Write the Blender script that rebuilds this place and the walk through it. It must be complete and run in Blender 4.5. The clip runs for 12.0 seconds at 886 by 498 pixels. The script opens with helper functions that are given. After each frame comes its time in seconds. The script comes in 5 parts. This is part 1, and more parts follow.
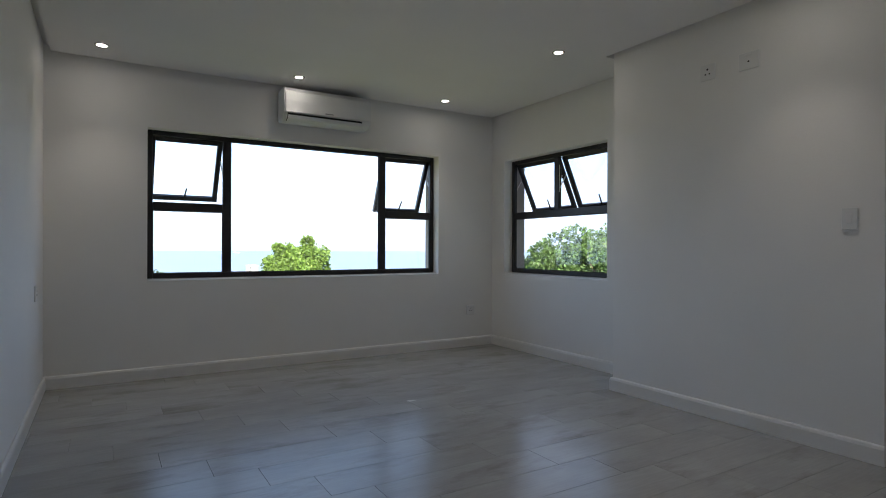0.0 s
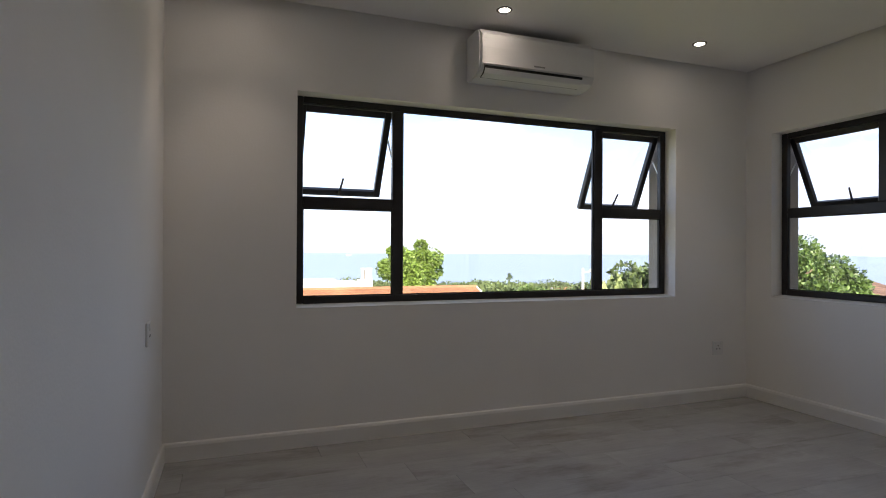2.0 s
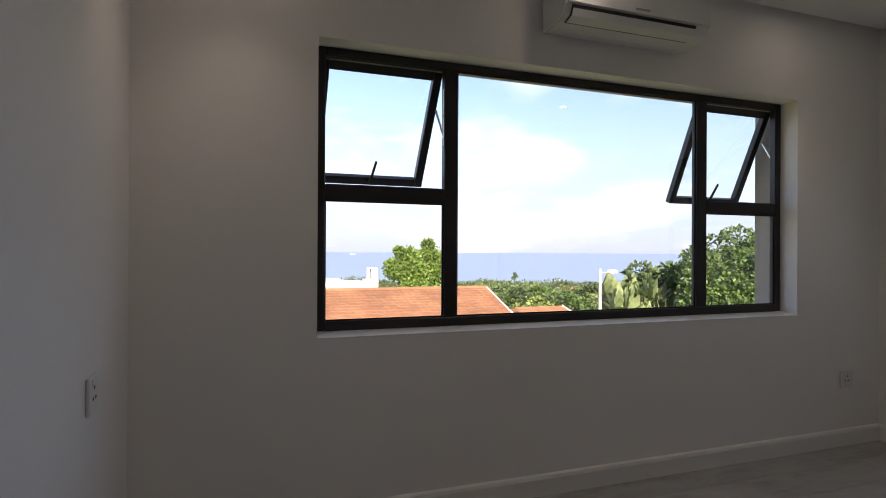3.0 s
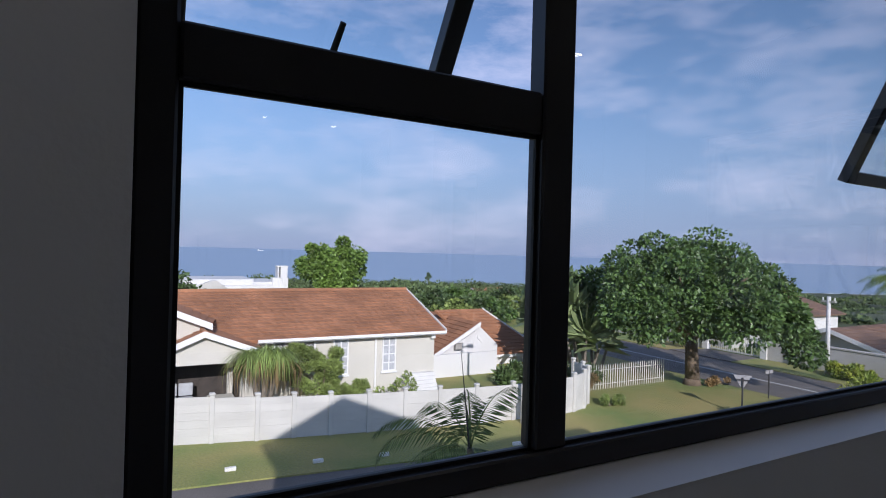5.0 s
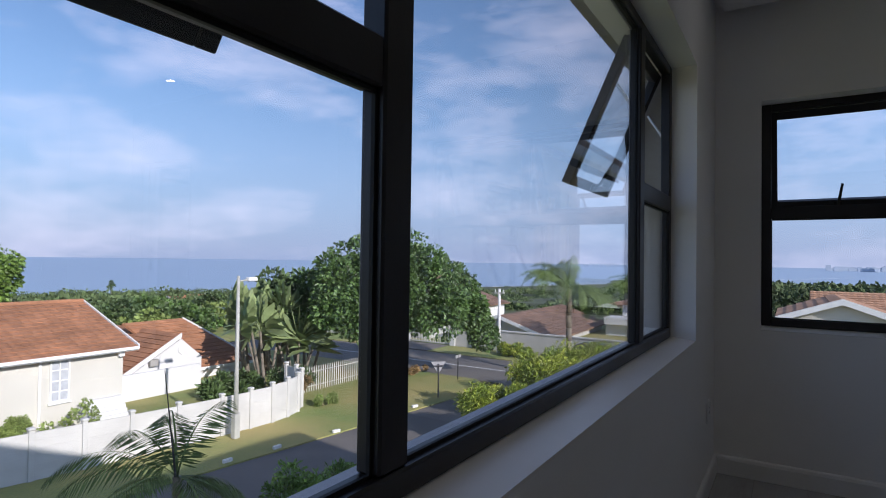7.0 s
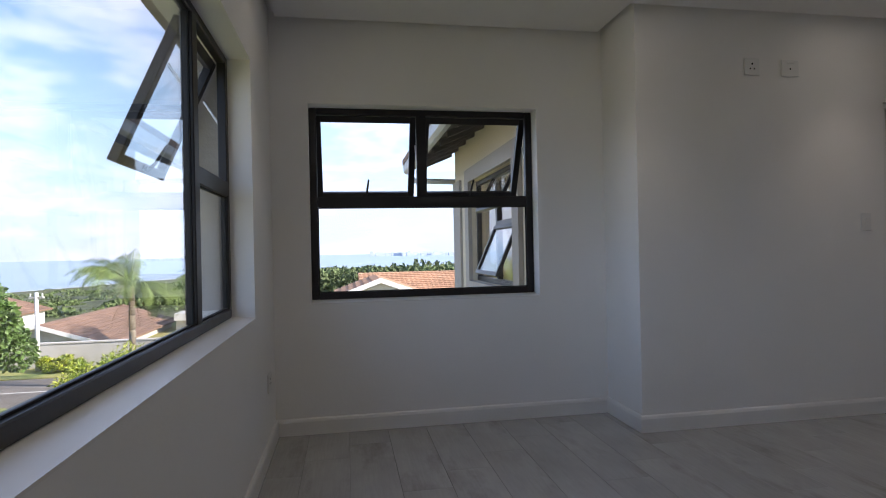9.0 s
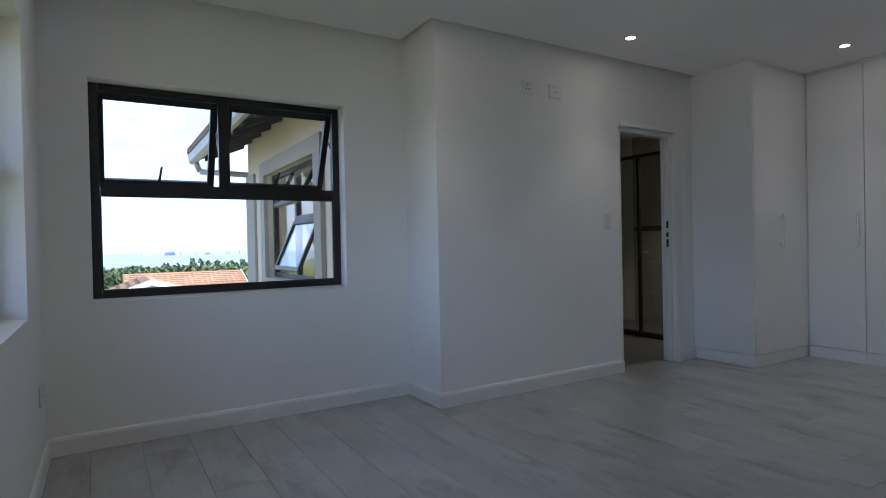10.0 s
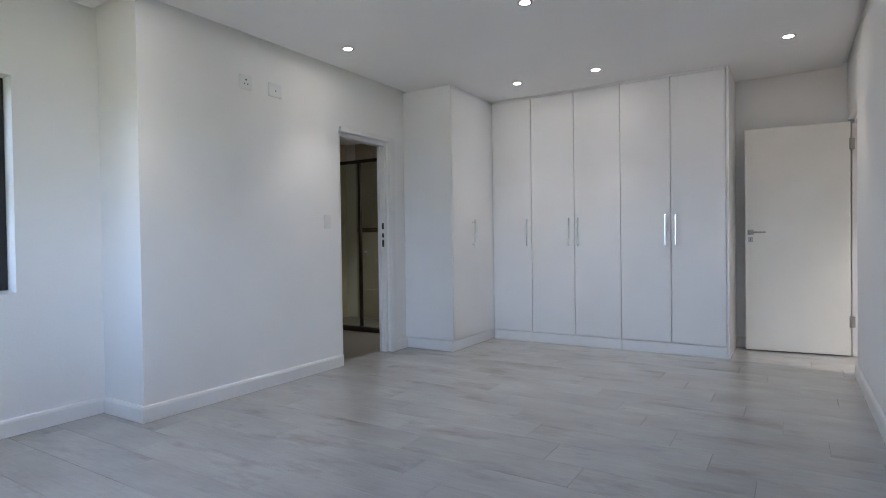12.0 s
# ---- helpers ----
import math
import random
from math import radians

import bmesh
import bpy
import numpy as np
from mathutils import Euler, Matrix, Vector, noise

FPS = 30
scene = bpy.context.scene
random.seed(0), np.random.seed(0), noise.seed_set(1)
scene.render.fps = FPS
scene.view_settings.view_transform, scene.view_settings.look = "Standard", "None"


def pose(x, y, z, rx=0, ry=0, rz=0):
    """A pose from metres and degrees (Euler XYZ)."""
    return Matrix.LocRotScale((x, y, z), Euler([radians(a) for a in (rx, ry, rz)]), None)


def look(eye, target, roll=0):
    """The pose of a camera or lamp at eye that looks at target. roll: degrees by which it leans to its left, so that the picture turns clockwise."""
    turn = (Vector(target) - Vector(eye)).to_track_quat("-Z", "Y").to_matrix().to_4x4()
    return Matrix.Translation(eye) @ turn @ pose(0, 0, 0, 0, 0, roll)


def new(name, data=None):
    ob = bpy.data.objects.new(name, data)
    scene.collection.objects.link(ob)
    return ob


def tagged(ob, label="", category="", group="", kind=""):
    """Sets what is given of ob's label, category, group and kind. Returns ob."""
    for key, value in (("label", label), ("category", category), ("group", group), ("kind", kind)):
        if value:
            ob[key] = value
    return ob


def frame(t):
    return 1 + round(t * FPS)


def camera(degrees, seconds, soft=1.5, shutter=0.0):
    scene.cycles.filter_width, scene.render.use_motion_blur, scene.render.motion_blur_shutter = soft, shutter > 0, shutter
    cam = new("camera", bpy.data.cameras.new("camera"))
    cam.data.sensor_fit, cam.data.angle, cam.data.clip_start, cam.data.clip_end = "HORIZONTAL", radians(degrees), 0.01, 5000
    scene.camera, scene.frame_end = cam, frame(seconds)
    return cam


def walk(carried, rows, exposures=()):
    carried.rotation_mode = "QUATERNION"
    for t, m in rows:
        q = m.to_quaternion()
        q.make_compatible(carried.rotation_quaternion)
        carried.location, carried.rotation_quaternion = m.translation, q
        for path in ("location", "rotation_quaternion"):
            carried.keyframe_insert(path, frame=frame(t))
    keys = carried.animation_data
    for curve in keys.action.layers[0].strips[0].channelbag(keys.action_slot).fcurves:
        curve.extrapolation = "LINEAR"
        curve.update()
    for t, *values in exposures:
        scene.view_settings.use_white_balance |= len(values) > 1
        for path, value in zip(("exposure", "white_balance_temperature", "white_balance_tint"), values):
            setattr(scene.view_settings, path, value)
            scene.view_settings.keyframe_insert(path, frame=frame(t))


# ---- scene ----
cam = camera(76.6, 12.0, 1.0)
PATH = [
    (0, (0.398, -0.188, 1.082), (1.431, 1.524, 1.08), 0.2),
    (0.5, (0.389, 0.195, 1.123), (1.269, 1.991, 1.104), 0.2),
    (1, (0.42, 0.634, 1.155), (1.156, 2.493, 1.139), 0.4),
    (1.5, (0.356, 1.131, 1.176), (1.06, 3.003, 1.162), 0.3),
    (2, (0.355, 1.656, 1.142), (1.055, 3.53, 1.149), 0.3),
    (2.5, (0.364, 2.147, 1.157), (1.043, 4.028, 1.165), 0.3),
    (3, (0.386, 2.62, 1.179), (1.073, 4.499, 1.182), 0.3),
    (3.2, (0.438, 2.795, 1.176), (1.107, 4.68, 1.174), 0.6),
    (4.8, (0.653, 4.22, 1.208), (1.565, 5.999, 1.211), 1.5),
    (5, (0.7, 4.359, 1.197), (1.668, 6.108, 1.203), 1.6),
    (5.5, (0.783, 4.559, 1.206), (1.928, 6.199, 1.216), 1.4),
    (6, (0.858, 4.655, 1.213), (2.127, 6.2, 1.23), 1.1),
    (6.5, (0.745, 4.635, 1.172), (2.23, 5.975, 1.199), 1.0),
    (7, (0.694, 4.631, 1.162), (2.392, 5.687, 1.199), 0.8),
    (7.2, (0.677, 4.609, 1.156), (2.443, 5.548, 1.198), 0.6),
    (8.8, (0.602, 4.54, 1.132), (2.593, 4.365, 1.146), -1.4),
    (9, (0.616, 4.56, 1.124), (2.587, 4.217, 1.126), -1.2),
    (9.5, (0.583, 4.665, 1.103), (2.447, 3.94, 1.092), -1.2),
    (10, (0.543, 4.723, 1.092), (2.253, 3.686, 1.073), -1.2),
    (10.5, (0.511, 4.705, 1.099), (2.06, 3.44, 1.068), -1.1),
    (11, (0.462, 4.711, 1.097), (1.845, 3.267, 1.063), -1.0),
    (11.5, (0.412, 4.711, 1.093), (1.637, 3.13, 1.056), -0.9),
    (12, (0.417, 4.718, 1.075), (1.475, 3.021, 1.044), -0.8),
]
EXPOSURES = [(0.0, 2.0, 6600, 13), (0.5, 1.95, 6800, 13), (1.0, 1.92, 6900, 16), (2.5, 1.72, 7500, 21), (3.2, 1.38, 7500, 22), (4.8, 0.35, 6000, 20), (5.5, 0.18, 5950, 20), (6.5, 0.38, 6050, 20), (7.2, 0.65, 6100, 19), (8.8, 1.65, 6900, 19), (9.5, 2.0, 6400, 17), (10.5, 2.1, 6000, 12), (11.0, 2.3, 5950, 13), (11.5, 2.58, 5950, 14), (12.0, 3.3, 6150, 15)]
LAMP_W = 2.4
walk(cam, [(t, look(e, g, r)) for t, e, g, r in PATH], EXPOSURES)

# ---- world, sun, exposure ----
SUN_EL, SUN_ROT = radians(24), 2.853
world = bpy.data.worlds.new("world")
scene.world = world
world.use_nodes = True
wn, wl = world.node_tree.nodes, world.node_tree.links
bg = wn["Background"]
bg.inputs[1].default_value = 0.115
sky = wn.new("ShaderNodeTexSky")
sky.sky_type, sky.sun_disc = "NISHITA", False
sky.sun_elevation, sky.sun_rotation = SUN_EL, SUN_ROT
sky.altitude, sky.air_density, sky.dust_density, sky.ozone_density = 30, 1.0, 0.25, 3.0
wtc = wn.new("ShaderNodeTexCoord")
wmap = wn.new("ShaderNodeMapping")
wmap.inputs["Scale"].default_value = (2.2, 2.2, 6.5)
wnoise = wn.new("ShaderNodeTexNoise")
wnoise.inputs["Scale"].default_value, wnoise.inputs["Detail"].default_value = 1.7, 7
wnoise.inputs["Roughness"].default_value = 0.62
wramp = wn.new("ShaderNodeValToRGB")
wramp.color_ramp.elements[0].position, wramp.color_ramp.elements[1].position = 0.47, 0.80
wramp.color_ramp.elements[1].color = (0.48, 0.48, 0.48, 1)
wmix = wn.new("ShaderNodeMixRGB")
wmix.inputs["Color2"].default_value = (7.9, 7.4, 8.2, 1)
wl.new(wtc.outputs["Generated"], wmap.inputs["Vector"])
wl.new(wmap.outputs["Vector"], wnoise.inputs["Vector"])
wl.new(wnoise.outputs["Fac"], wramp.inputs["Fac"])
wl.new(wramp.outputs["Color"], wmix.inputs["Fac"])
# sea haze, thinning with height
wsep, whr, whm = wn.new("ShaderNodeSeparateXYZ"), wn.new("ShaderNodeMapRange"), wn.new("ShaderNodeMixRGB")
wl.new(wtc.outputs["Generated"], wsep.inputs["Vector"])
wl.new(wsep.outputs["Z"], whr.inputs["Value"])
whr.interpolation_type = "SMOOTHSTEP"
whr.inputs["From Min"].default_value, whr.inputs["From Max"].default_value = -0.02, 0.34
whr.inputs["To Min"].default_value, whr.inputs["To Max"].default_value = 0.9, 0.0
whm.inputs["Color2"].default_value = (2.1, 2.75, 4.3, 1)
wl.new(whr.outputs["Result"], whm.inputs["Fac"])
wl.new(sky.outputs["Color"], whm.inputs["Color1"])
wl.new(whm.outputs["Color"], wmix.inputs["Color1"])
wl.new(wmix.outputs["Color"], bg.inputs["Color"])
sun = new("sun", bpy.data.lights.new("sun", "SUN"))
sun.data.energy, sun.data.angle, sun.data.color = 3.6, radians(0.6), (1.0, 0.93, 0.83)
sun.matrix_world = look((0, 0, 60), (10.5, 35.1, 60 - 36.6 * math.tan(SUN_EL)))

# ---- materials ----
def mat(name, color, rough=0.6, var=0.12, scale=3.0, fine=40.0, bump=0.05, metal=0.0, dark=None, stretch=(1, 1, 1), spec=0.5, island=0.0, obj=0.0, translucent=0.0, speck=0.0):
    m = bpy.data.materials.new(name)
    m.use_nodes = True
    n, l = m.node_tree.nodes, m.node_tree.links
    b = n["Principled BSDF"]
    b.inputs["Metallic"].default_value = metal
    b.inputs["Specular IOR Level"].default_value = spec
    geo = n.new("ShaderNodeNewGeometry")
    mp = n.new("ShaderNodeMapping")
    mp.inputs["Scale"].default_value = stretch
    l.new(geo.outputs["Position"], mp.inputs["Vector"])
    big, small = n.new("ShaderNodeTexNoise"), n.new("ShaderNodeTexNoise")
    for t, s, d in ((big, scale, 4), (small, fine, 3)):
        t.inputs["Scale"].default_value, t.inputs["Detail"].default_value = s, d
        l.new(mp.outputs["Vector"], t.inputs["Vector"])
    ramp = n.new("ShaderNodeValToRGB")
    c = Vector(color)
    lo = Vector(dark) if dark else c * (1 - var)
    hi = c * (1 + var) if not dark else c
    ramp.color_ramp.elements[0].position, ramp.color_ramp.elements[1].position = 0.36, 0.64
    ramp.color_ramp.elements[0].color, ramp.color_ramp.elements[1].color = (*lo, 1), (*[min(v, 0.95) for v in hi], 1)
    l.new(big.outputs["Fac"], ramp.inputs["Fac"])
    last = ramp.outputs["Color"]
    fm = n.new("ShaderNodeMixRGB")
    fm.blend_type = "OVERLAY"
    fm.inputs["Fac"].default_value = min(1, var + speck)
    l.new(last, fm.inputs["Color1"])
    l.new(small.outputs["Fac"], fm.inputs["Color2"])
    last = fm.outputs["Color"]
    for amount, sock in ((island, geo.outputs["Random Per Island"]), (obj, None)):
        if amount:
            if sock is None:
                sock = n.new("ShaderNodeObjectInfo").outputs["Random"]
            mr = n.new("ShaderNodeMapRange")
            mr.inputs["To Min"].default_value, mr.inputs["To Max"].default_value = 1 - amount, 1 + amount
            l.new(sock, mr.inputs["Value"])
            mul = n.new("ShaderNodeMixRGB")
            mul.blend_type = "MULTIPLY"
            mul.inputs["Fac"].default_value = 1
            l.new(last, mul.inputs["Color1"])
            l.new(mr.outputs["Result"], mul.inputs["Color2"])
            last = mul.outputs["Color"]
    l.new(last, b.inputs["Base Color"])
    rr = n.new("ShaderNodeMapRange")
    rr.inputs["To Min"].default_value, rr.inputs["To Max"].default_value = max(0.02, rough - 0.08), min(1, rough + 0.08)
    l.new(big.outputs["Fac"], rr.inputs["Value"])
    l.new(rr.outputs["Result"], b.inputs["Roughness"])
    if bump:
        bp = n.new("ShaderNodeBump")
        bp.inputs["Strength"].default_value, bp.inputs["Distance"].default_value = bump, 0.02
        l.new(small.outputs["Fac"], bp.inputs["Height"])
        l.new(bp.outputs["Normal"], b.inputs["Normal"])
    if translucent:
        tr = n.new("ShaderNodeBsdfTranslucent")
        mx = n.new("ShaderNodeMixShader")
        mx.inputs["Fac"].default_value = translucent
        l.new(last, tr.inputs["Color"])
        l.new(b.outputs["BSDF"], mx.inputs[1])
        l.new(tr.outputs["BSDF"], mx.inputs[2])
        l.new(mx.outputs["Shader"], n["Material Output"].inputs["Surface"])
    return m


def glass_mat(name, tint=(1, 1, 1), gloss=1.0):
    m = bpy.data.materials.new(name)
    m.use_nodes = True
    n, l = m.node_tree.nodes, m.node_tree.links
    n.remove(n["Principled BSDF"])
    tr, gl, mx, lw = n.new("ShaderNodeBsdfTransparent"), n.new("ShaderNodeBsdfGlossy"), n.new("ShaderNodeMixShader"), n.new("ShaderNodeLayerWeight")
    pw, ma = n.new("ShaderNodeMath"), n.new("ShaderNodeMath")
    pw.operation, ma.operation = "POWER", "MULTIPLY_ADD"
    lw.inputs["Blend"].default_value, pw.inputs[1].default_value = 0.5, 5.0
    ma.inputs[1].default_value, ma.inputs[2].default_value = 0.9, 0.04
    l.new(lw.outputs["Facing"], pw.inputs[0])
    l.new(pw.outputs[0], ma.inputs[0])
    tr.inputs["Color"].default_value = (*tint, 1)
    gl.inputs["Roughness"].default_value = 0.0
    gl.inputs["Color"].default_value = (gloss, gloss, gloss, 1)
    l.new(ma.outputs[0], mx.inputs["Fac"])
    l.new(tr.outputs["BSDF"], mx.inputs[1])
    l.new(gl.outputs["BSDF"], mx.inputs[2])
    l.new(mx.outputs["Shader"], n["Material Output"].inputs["Surface"])
    return m


def glow_mat(name, color, strength):
    m = bpy.data.materials.new(name)
    m.use_nodes = True
    n, l = m.node_tree.nodes, m.node_tree.links
    e = n.new("ShaderNodeEmission")
    e.inputs["Color"].default_value, e.inputs["Strength"].default_value = (*color, 1), strength
    l.new(e.outputs["Emission"], n["Material Output"].inputs["Surface"])
    return m


def plank_mat():
    m = bpy.data.materials.new("wood_look_tile")
    m.use_nodes = True
    n, l = m.node_tree.nodes, m.node_tree.links
    b = n["Principled BSDF"]
    geo, oi = n.new("ShaderNodeNewGeometry"), n.new("ShaderNodeObjectInfo")
    off = n.new("ShaderNodeVectorMath")
    off.operation = "MULTIPLY_ADD"
    l.new(oi.outputs["Random"], off.inputs[0])
    off.inputs[1].default_value = (37, 91, 13)
    l.new(geo.outputs["Position"], off.inputs[2])
    def nz(stretch, scale, detail, rough=0.6):
        mp, t = n.new("ShaderNodeMapping"), n.new("ShaderNodeTexNoise")
        mp.inputs["Scale"].default_value = stretch
        l.new(off.outputs["Vector"], mp.inputs["Vector"])
        l.new(mp.outputs["Vector"], t.inputs["Vector"])
        t.inputs["Scale"].default_value, t.inputs["Detail"].default_value, t.inputs["Roughness"].default_value = scale, detail, rough
        return t.outputs["Fac"]
    cloud, streak, grain = nz((1, 1.8, 1), 1.6, 5), nz((1, 2.6, 1), 1.5, 7, 0.66), nz((1, 14, 1), 7, 4)
    r1 = n.new("ShaderNodeValToRGB")
    e = r1.color_ramp.elements
    e[0].position, e[0].color = 0.3, (0.35, 0.345, 0.34, 1)
    e[1].position, e[1].color = 0.68, (0.44, 0.435, 0.43, 1)
    l.new(cloud, r1.inputs["Fac"])
    r2 = n.new("ShaderNodeValToRGB")
    e = r2.color_ramp.elements
    e[0].position, e[0].color = 0.28, (0.48, 0.43, 0.39, 1)
    e[1].position, e[1].color = 0.47, (1, 1, 1, 1)
    l.new(streak, r2.inputs["Fac"])
    mu = n.new("ShaderNodeMixRGB")
    mu.blend_type = "MULTIPLY"
    mu.inputs["Fac"].default_value = 0.6
    l.new(r1.outputs["Color"], mu.inputs["Color1"])
    l.new(r2.outputs["Color"], mu.inputs["Color2"])
    ov = n.new("ShaderNodeMixRGB")
    ov.blend_type = "OVERLAY"
    ov.inputs["Fac"].default_value = 0.12
    l.new(mu.outputs["Color"], ov.inputs["Color1"])
    l.new(grain, ov.inputs["Color2"])
    l.new(ov.outputs["Color"], b.inputs["Base Color"])
    rr = n.new("ShaderNodeMapRange")
    rr.inputs["To Min"].default_value, rr.inputs["To Max"].default_value = 0.2, 0.3
    l.new(cloud, rr.inputs["Value"])
    l.new(rr.outputs["Result"], b.inputs["Roughness"])
    bp = n.new("ShaderNodeBump")
    bp.inputs["Strength"].default_value, bp.inputs["Distance"].default_value = 0.06, 0.004
    l.new(grain, bp.inputs["Height"])
    l.new(bp.outputs["Normal"], b.inputs["Normal"])
    return m


M_WALL = mat("white_wall_paint", (0.875, 0.865, 0.845), 0.75, 0.015, 1.6, 90, 0.05)
M_CEIL = mat("ceiling_paint", (0.88, 0.87, 0.855), 0.85, 0.015, 1.2, 70, 0.03)
M_TRIM = mat("white_gloss_trim", (0.82, 0.81, 0.79), 0.35, 0.02, 4, 60, 0.02)
M_WARD = mat("white_melamine", (0.85, 0.85, 0.85), 0.42, 0.015, 2, 120, 0.02)
M_DOOR = mat("door_enamel", (0.87, 0.84, 0.77), 0.4, 0.02, 3, 80, 0.03)
M_ALU = mat("dark_bronze_aluminium", (0.018, 0.016, 0.017), 0.38, 0.15, 6, 200, 0.02, metal=0.0)
M_GASKET = mat("black_rubber", (0.008, 0.008, 0.008), 0.7)
M_STEEL = mat("brushed_steel", (0.86, 0.86, 0.85), 0.34, 0.05, 8, 150, 0.02, metal=1.0)
M_CHROME = mat("satin_chrome", (0.72, 0.72, 0.73), 0.2, 0.03, 8, 150, 0.0, metal=1.0)
M_RIM = mat("rim_metal", (0.16, 0.155, 0.15), 0.5, 0.05)
M_HINGE = mat("dull_steel", (0.42, 0.41, 0.39), 0.4, 0.06, 8, 150, 0.02, metal=1.0)
M_PLASTIC = mat("white_plastic", (0.80, 0.80, 0.79), 0.3, 0.02, 6, 90, 0.01)
M_ACBODY = mat("white_glossy_plastic", (0.80, 0.80, 0.80), 0.38, 0.02, 5, 90, 0.01)
M_HOLE = mat("dark_slot", (0.01, 0.01, 0.01), 0.6)
M_GREY = mat("grey_print", (0.3, 0.3, 0.3), 0.5)
M_PLANK = plank_mat()
M_GROUT = mat("grey_grout", (0.32, 0.31, 0.30), 0.9, 0.1, 10, 60)
M_GLASS = glass_mat("window_glass", (0.97, 0.985, 0.98))
M_SHOWER = glass_mat("shower_glass", (0.80, 0.84, 0.80))
M_TILE = mat("cream_wall_tile", (0.50, 0.46, 0.38), 0.25, 0.05, 4, 60, 0.02, obj=0.05)
M_BATHFLOOR = mat("bathroom_floor_tile", (0.15, 0.14, 0.125), 0.4, 0.08, 3, 50, 0.03)
M_MOSAIC = mat("brown_mosaic", (0.12, 0.08, 0.055), 0.3, 0.4, 30, 80, 0.05)
M_LAMP = glow_mat("lamp_glow", (1.0, 0.95, 0.85), 14.0)
M_PLASTER = mat("cream_plaster", (0.62, 0.55, 0.42), 0.85, 0.06, 1.2, 50, 0.2)
M_TAUPE = mat("taupe_plaster", (0.36, 0.33, 0.30), 0.85, 0.06, 1.5, 50, 0.2)
M_LEDGE = mat("grey_sill_paint", (0.36, 0.36, 0.40), 0.6, 0.05, 2, 60, 0.08)
# dark timber, and the porch lining where its colour stands in for shade
M_SOFFIT = mat("dark_timber_and_porch_shade", (0.055, 0.045, 0.04), 0.7, 0.3, 6, 60, 0.1)
M_GUTTER = mat("grey_gutter", (0.42, 0.42, 0.43), 0.4, 0.05)
M_RTILE = mat("terracotta_roof", (0.36, 0.17, 0.088), 0.85, 0.16, 0.6, 9, 0.25, island=0.13, speck=0.25)
M_RTILE3 = mat("sandy_roof_tile", (0.42, 0.235, 0.14), 0.85, 0.15, 0.6, 9, 0.25, island=0.1, speck=0.2)
M_RTILE2 = mat("brown_roof_tile", (0.22, 0.135, 0.095), 0.85, 0.2, 0.6, 9, 0.25, island=0.13, speck=0.25)
M_HWALL = mat("offwhite_house_wall", (0.62, 0.60, 0.54), 0.85, 0.04, 0.8, 30, 0.15)
M_HWHITE = mat("white_house_wall", (0.70, 0.70, 0.70), 0.8, 0.04, 0.8, 30, 0.1)
# blue-grey that puts the distance haze into the facade colour
M_HAZE = mat("haze_tinted_facade", (0.50, 0.56, 0.64), 0.9, 0.08, 0.02, 0.5, 0)
M_HGREY = mat("grey_boundary_wall", (0.52, 0.51, 0.49), 0.85, 0.08, 0.8, 30, 0.15)
M_FASCIA = mat("white_fascia_paint", (0.82, 0.82, 0.82), 0.5, 0.03)
M_PRECAST = mat("white_precast_concrete", (0.57, 0.56, 0.53), 0.8, 0.06, 1.1, 35, 0.2, obj=0.04)
M_ASPH = mat("asphalt", (0.16, 0.145, 0.132), 0.85, 0.12, 0.7, 50, 0.3, speck=0.2)
M_LINE = mat("white_road_paint", (0.7, 0.7, 0.68), 0.7, 0.1, 6, 60)
M_GRASS = mat("lawn_grass", (0.40, 0.33, 0.125), 0.9, 0.25, 0.22, 14, 0.6, dark=(0.19, 0.25, 0.07), speck=0.35)
M_EARTH = mat("far_ground", (0.07, 0.085, 0.035), 0.95, 0.3, 0.05, 1.2, 0.3)
M_KERB = mat("concrete_kerb", (0.34, 0.33, 0.31), 0.85, 0.1, 2, 40, 0.2)
M_BRICKW = mat("whitewashed_brick", (0.78, 0.77, 0.74), 0.8, 0.08, 8, 60, 0.2)
M_POLE = mat("galvanised_pole", (0.42, 0.42, 0.38), 0.55, 0.08, 3, 40, 0.05)
M_SIGN = mat("sign_back_metal", (0.35, 0.35, 0.36), 0.4, 0.08)
M_DARKMETAL = mat("dark_metal", (0.04, 0.04, 0.045), 0.5)
M_FENCE = mat("pale_painted_steel", (0.62, 0.61, 0.57), 0.5, 0.06)
M_BARK = mat("bark", (0.16, 0.12, 0.085), 0.9, 0.3, 4, 20, 0.6)
M_PALMBARK = mat("palm_bark", (0.22, 0.19, 0.15), 0.9, 0.3, 5, 25, 0.6)
M_LEAF_MANGO = mat("mango_leaf", (0.095, 0.165, 0.045), 0.42, 0.3, 0.8, 6, 0, island=0.45, translucent=0.18)
M_LEAF_LIME = mat("lime_leaf", (0.17, 0.27, 0.055), 0.45, 0.3, 0.8, 6, 0, island=0.4, translucent=0.25)
M_LEAF_YEL = mat("yellow_green_leaf", (0.42, 0.46, 0.06), 0.5, 0.35, 1.5, 6, 0, dark=(0.18, 0.26, 0.035), island=0.4, translucent=0.25)
M_LEAF_DARK = mat("dark_leaf", (0.075, 0.12, 0.04), 0.5, 0.3, 0.5, 5, 0, island=0.45, translucent=0.15)
M_LEAF_MID = mat("shrub_leaf", (0.23, 0.30, 0.085), 0.65, 0.3, 1.2, 6, 0, island=0.4, translucent=0.2)
M_PADDLE = mat("paddle_leaf", (0.27, 0.34, 0.15), 0.45, 0.3, 1, 6, 0, island=0.35, translucent=0.15)
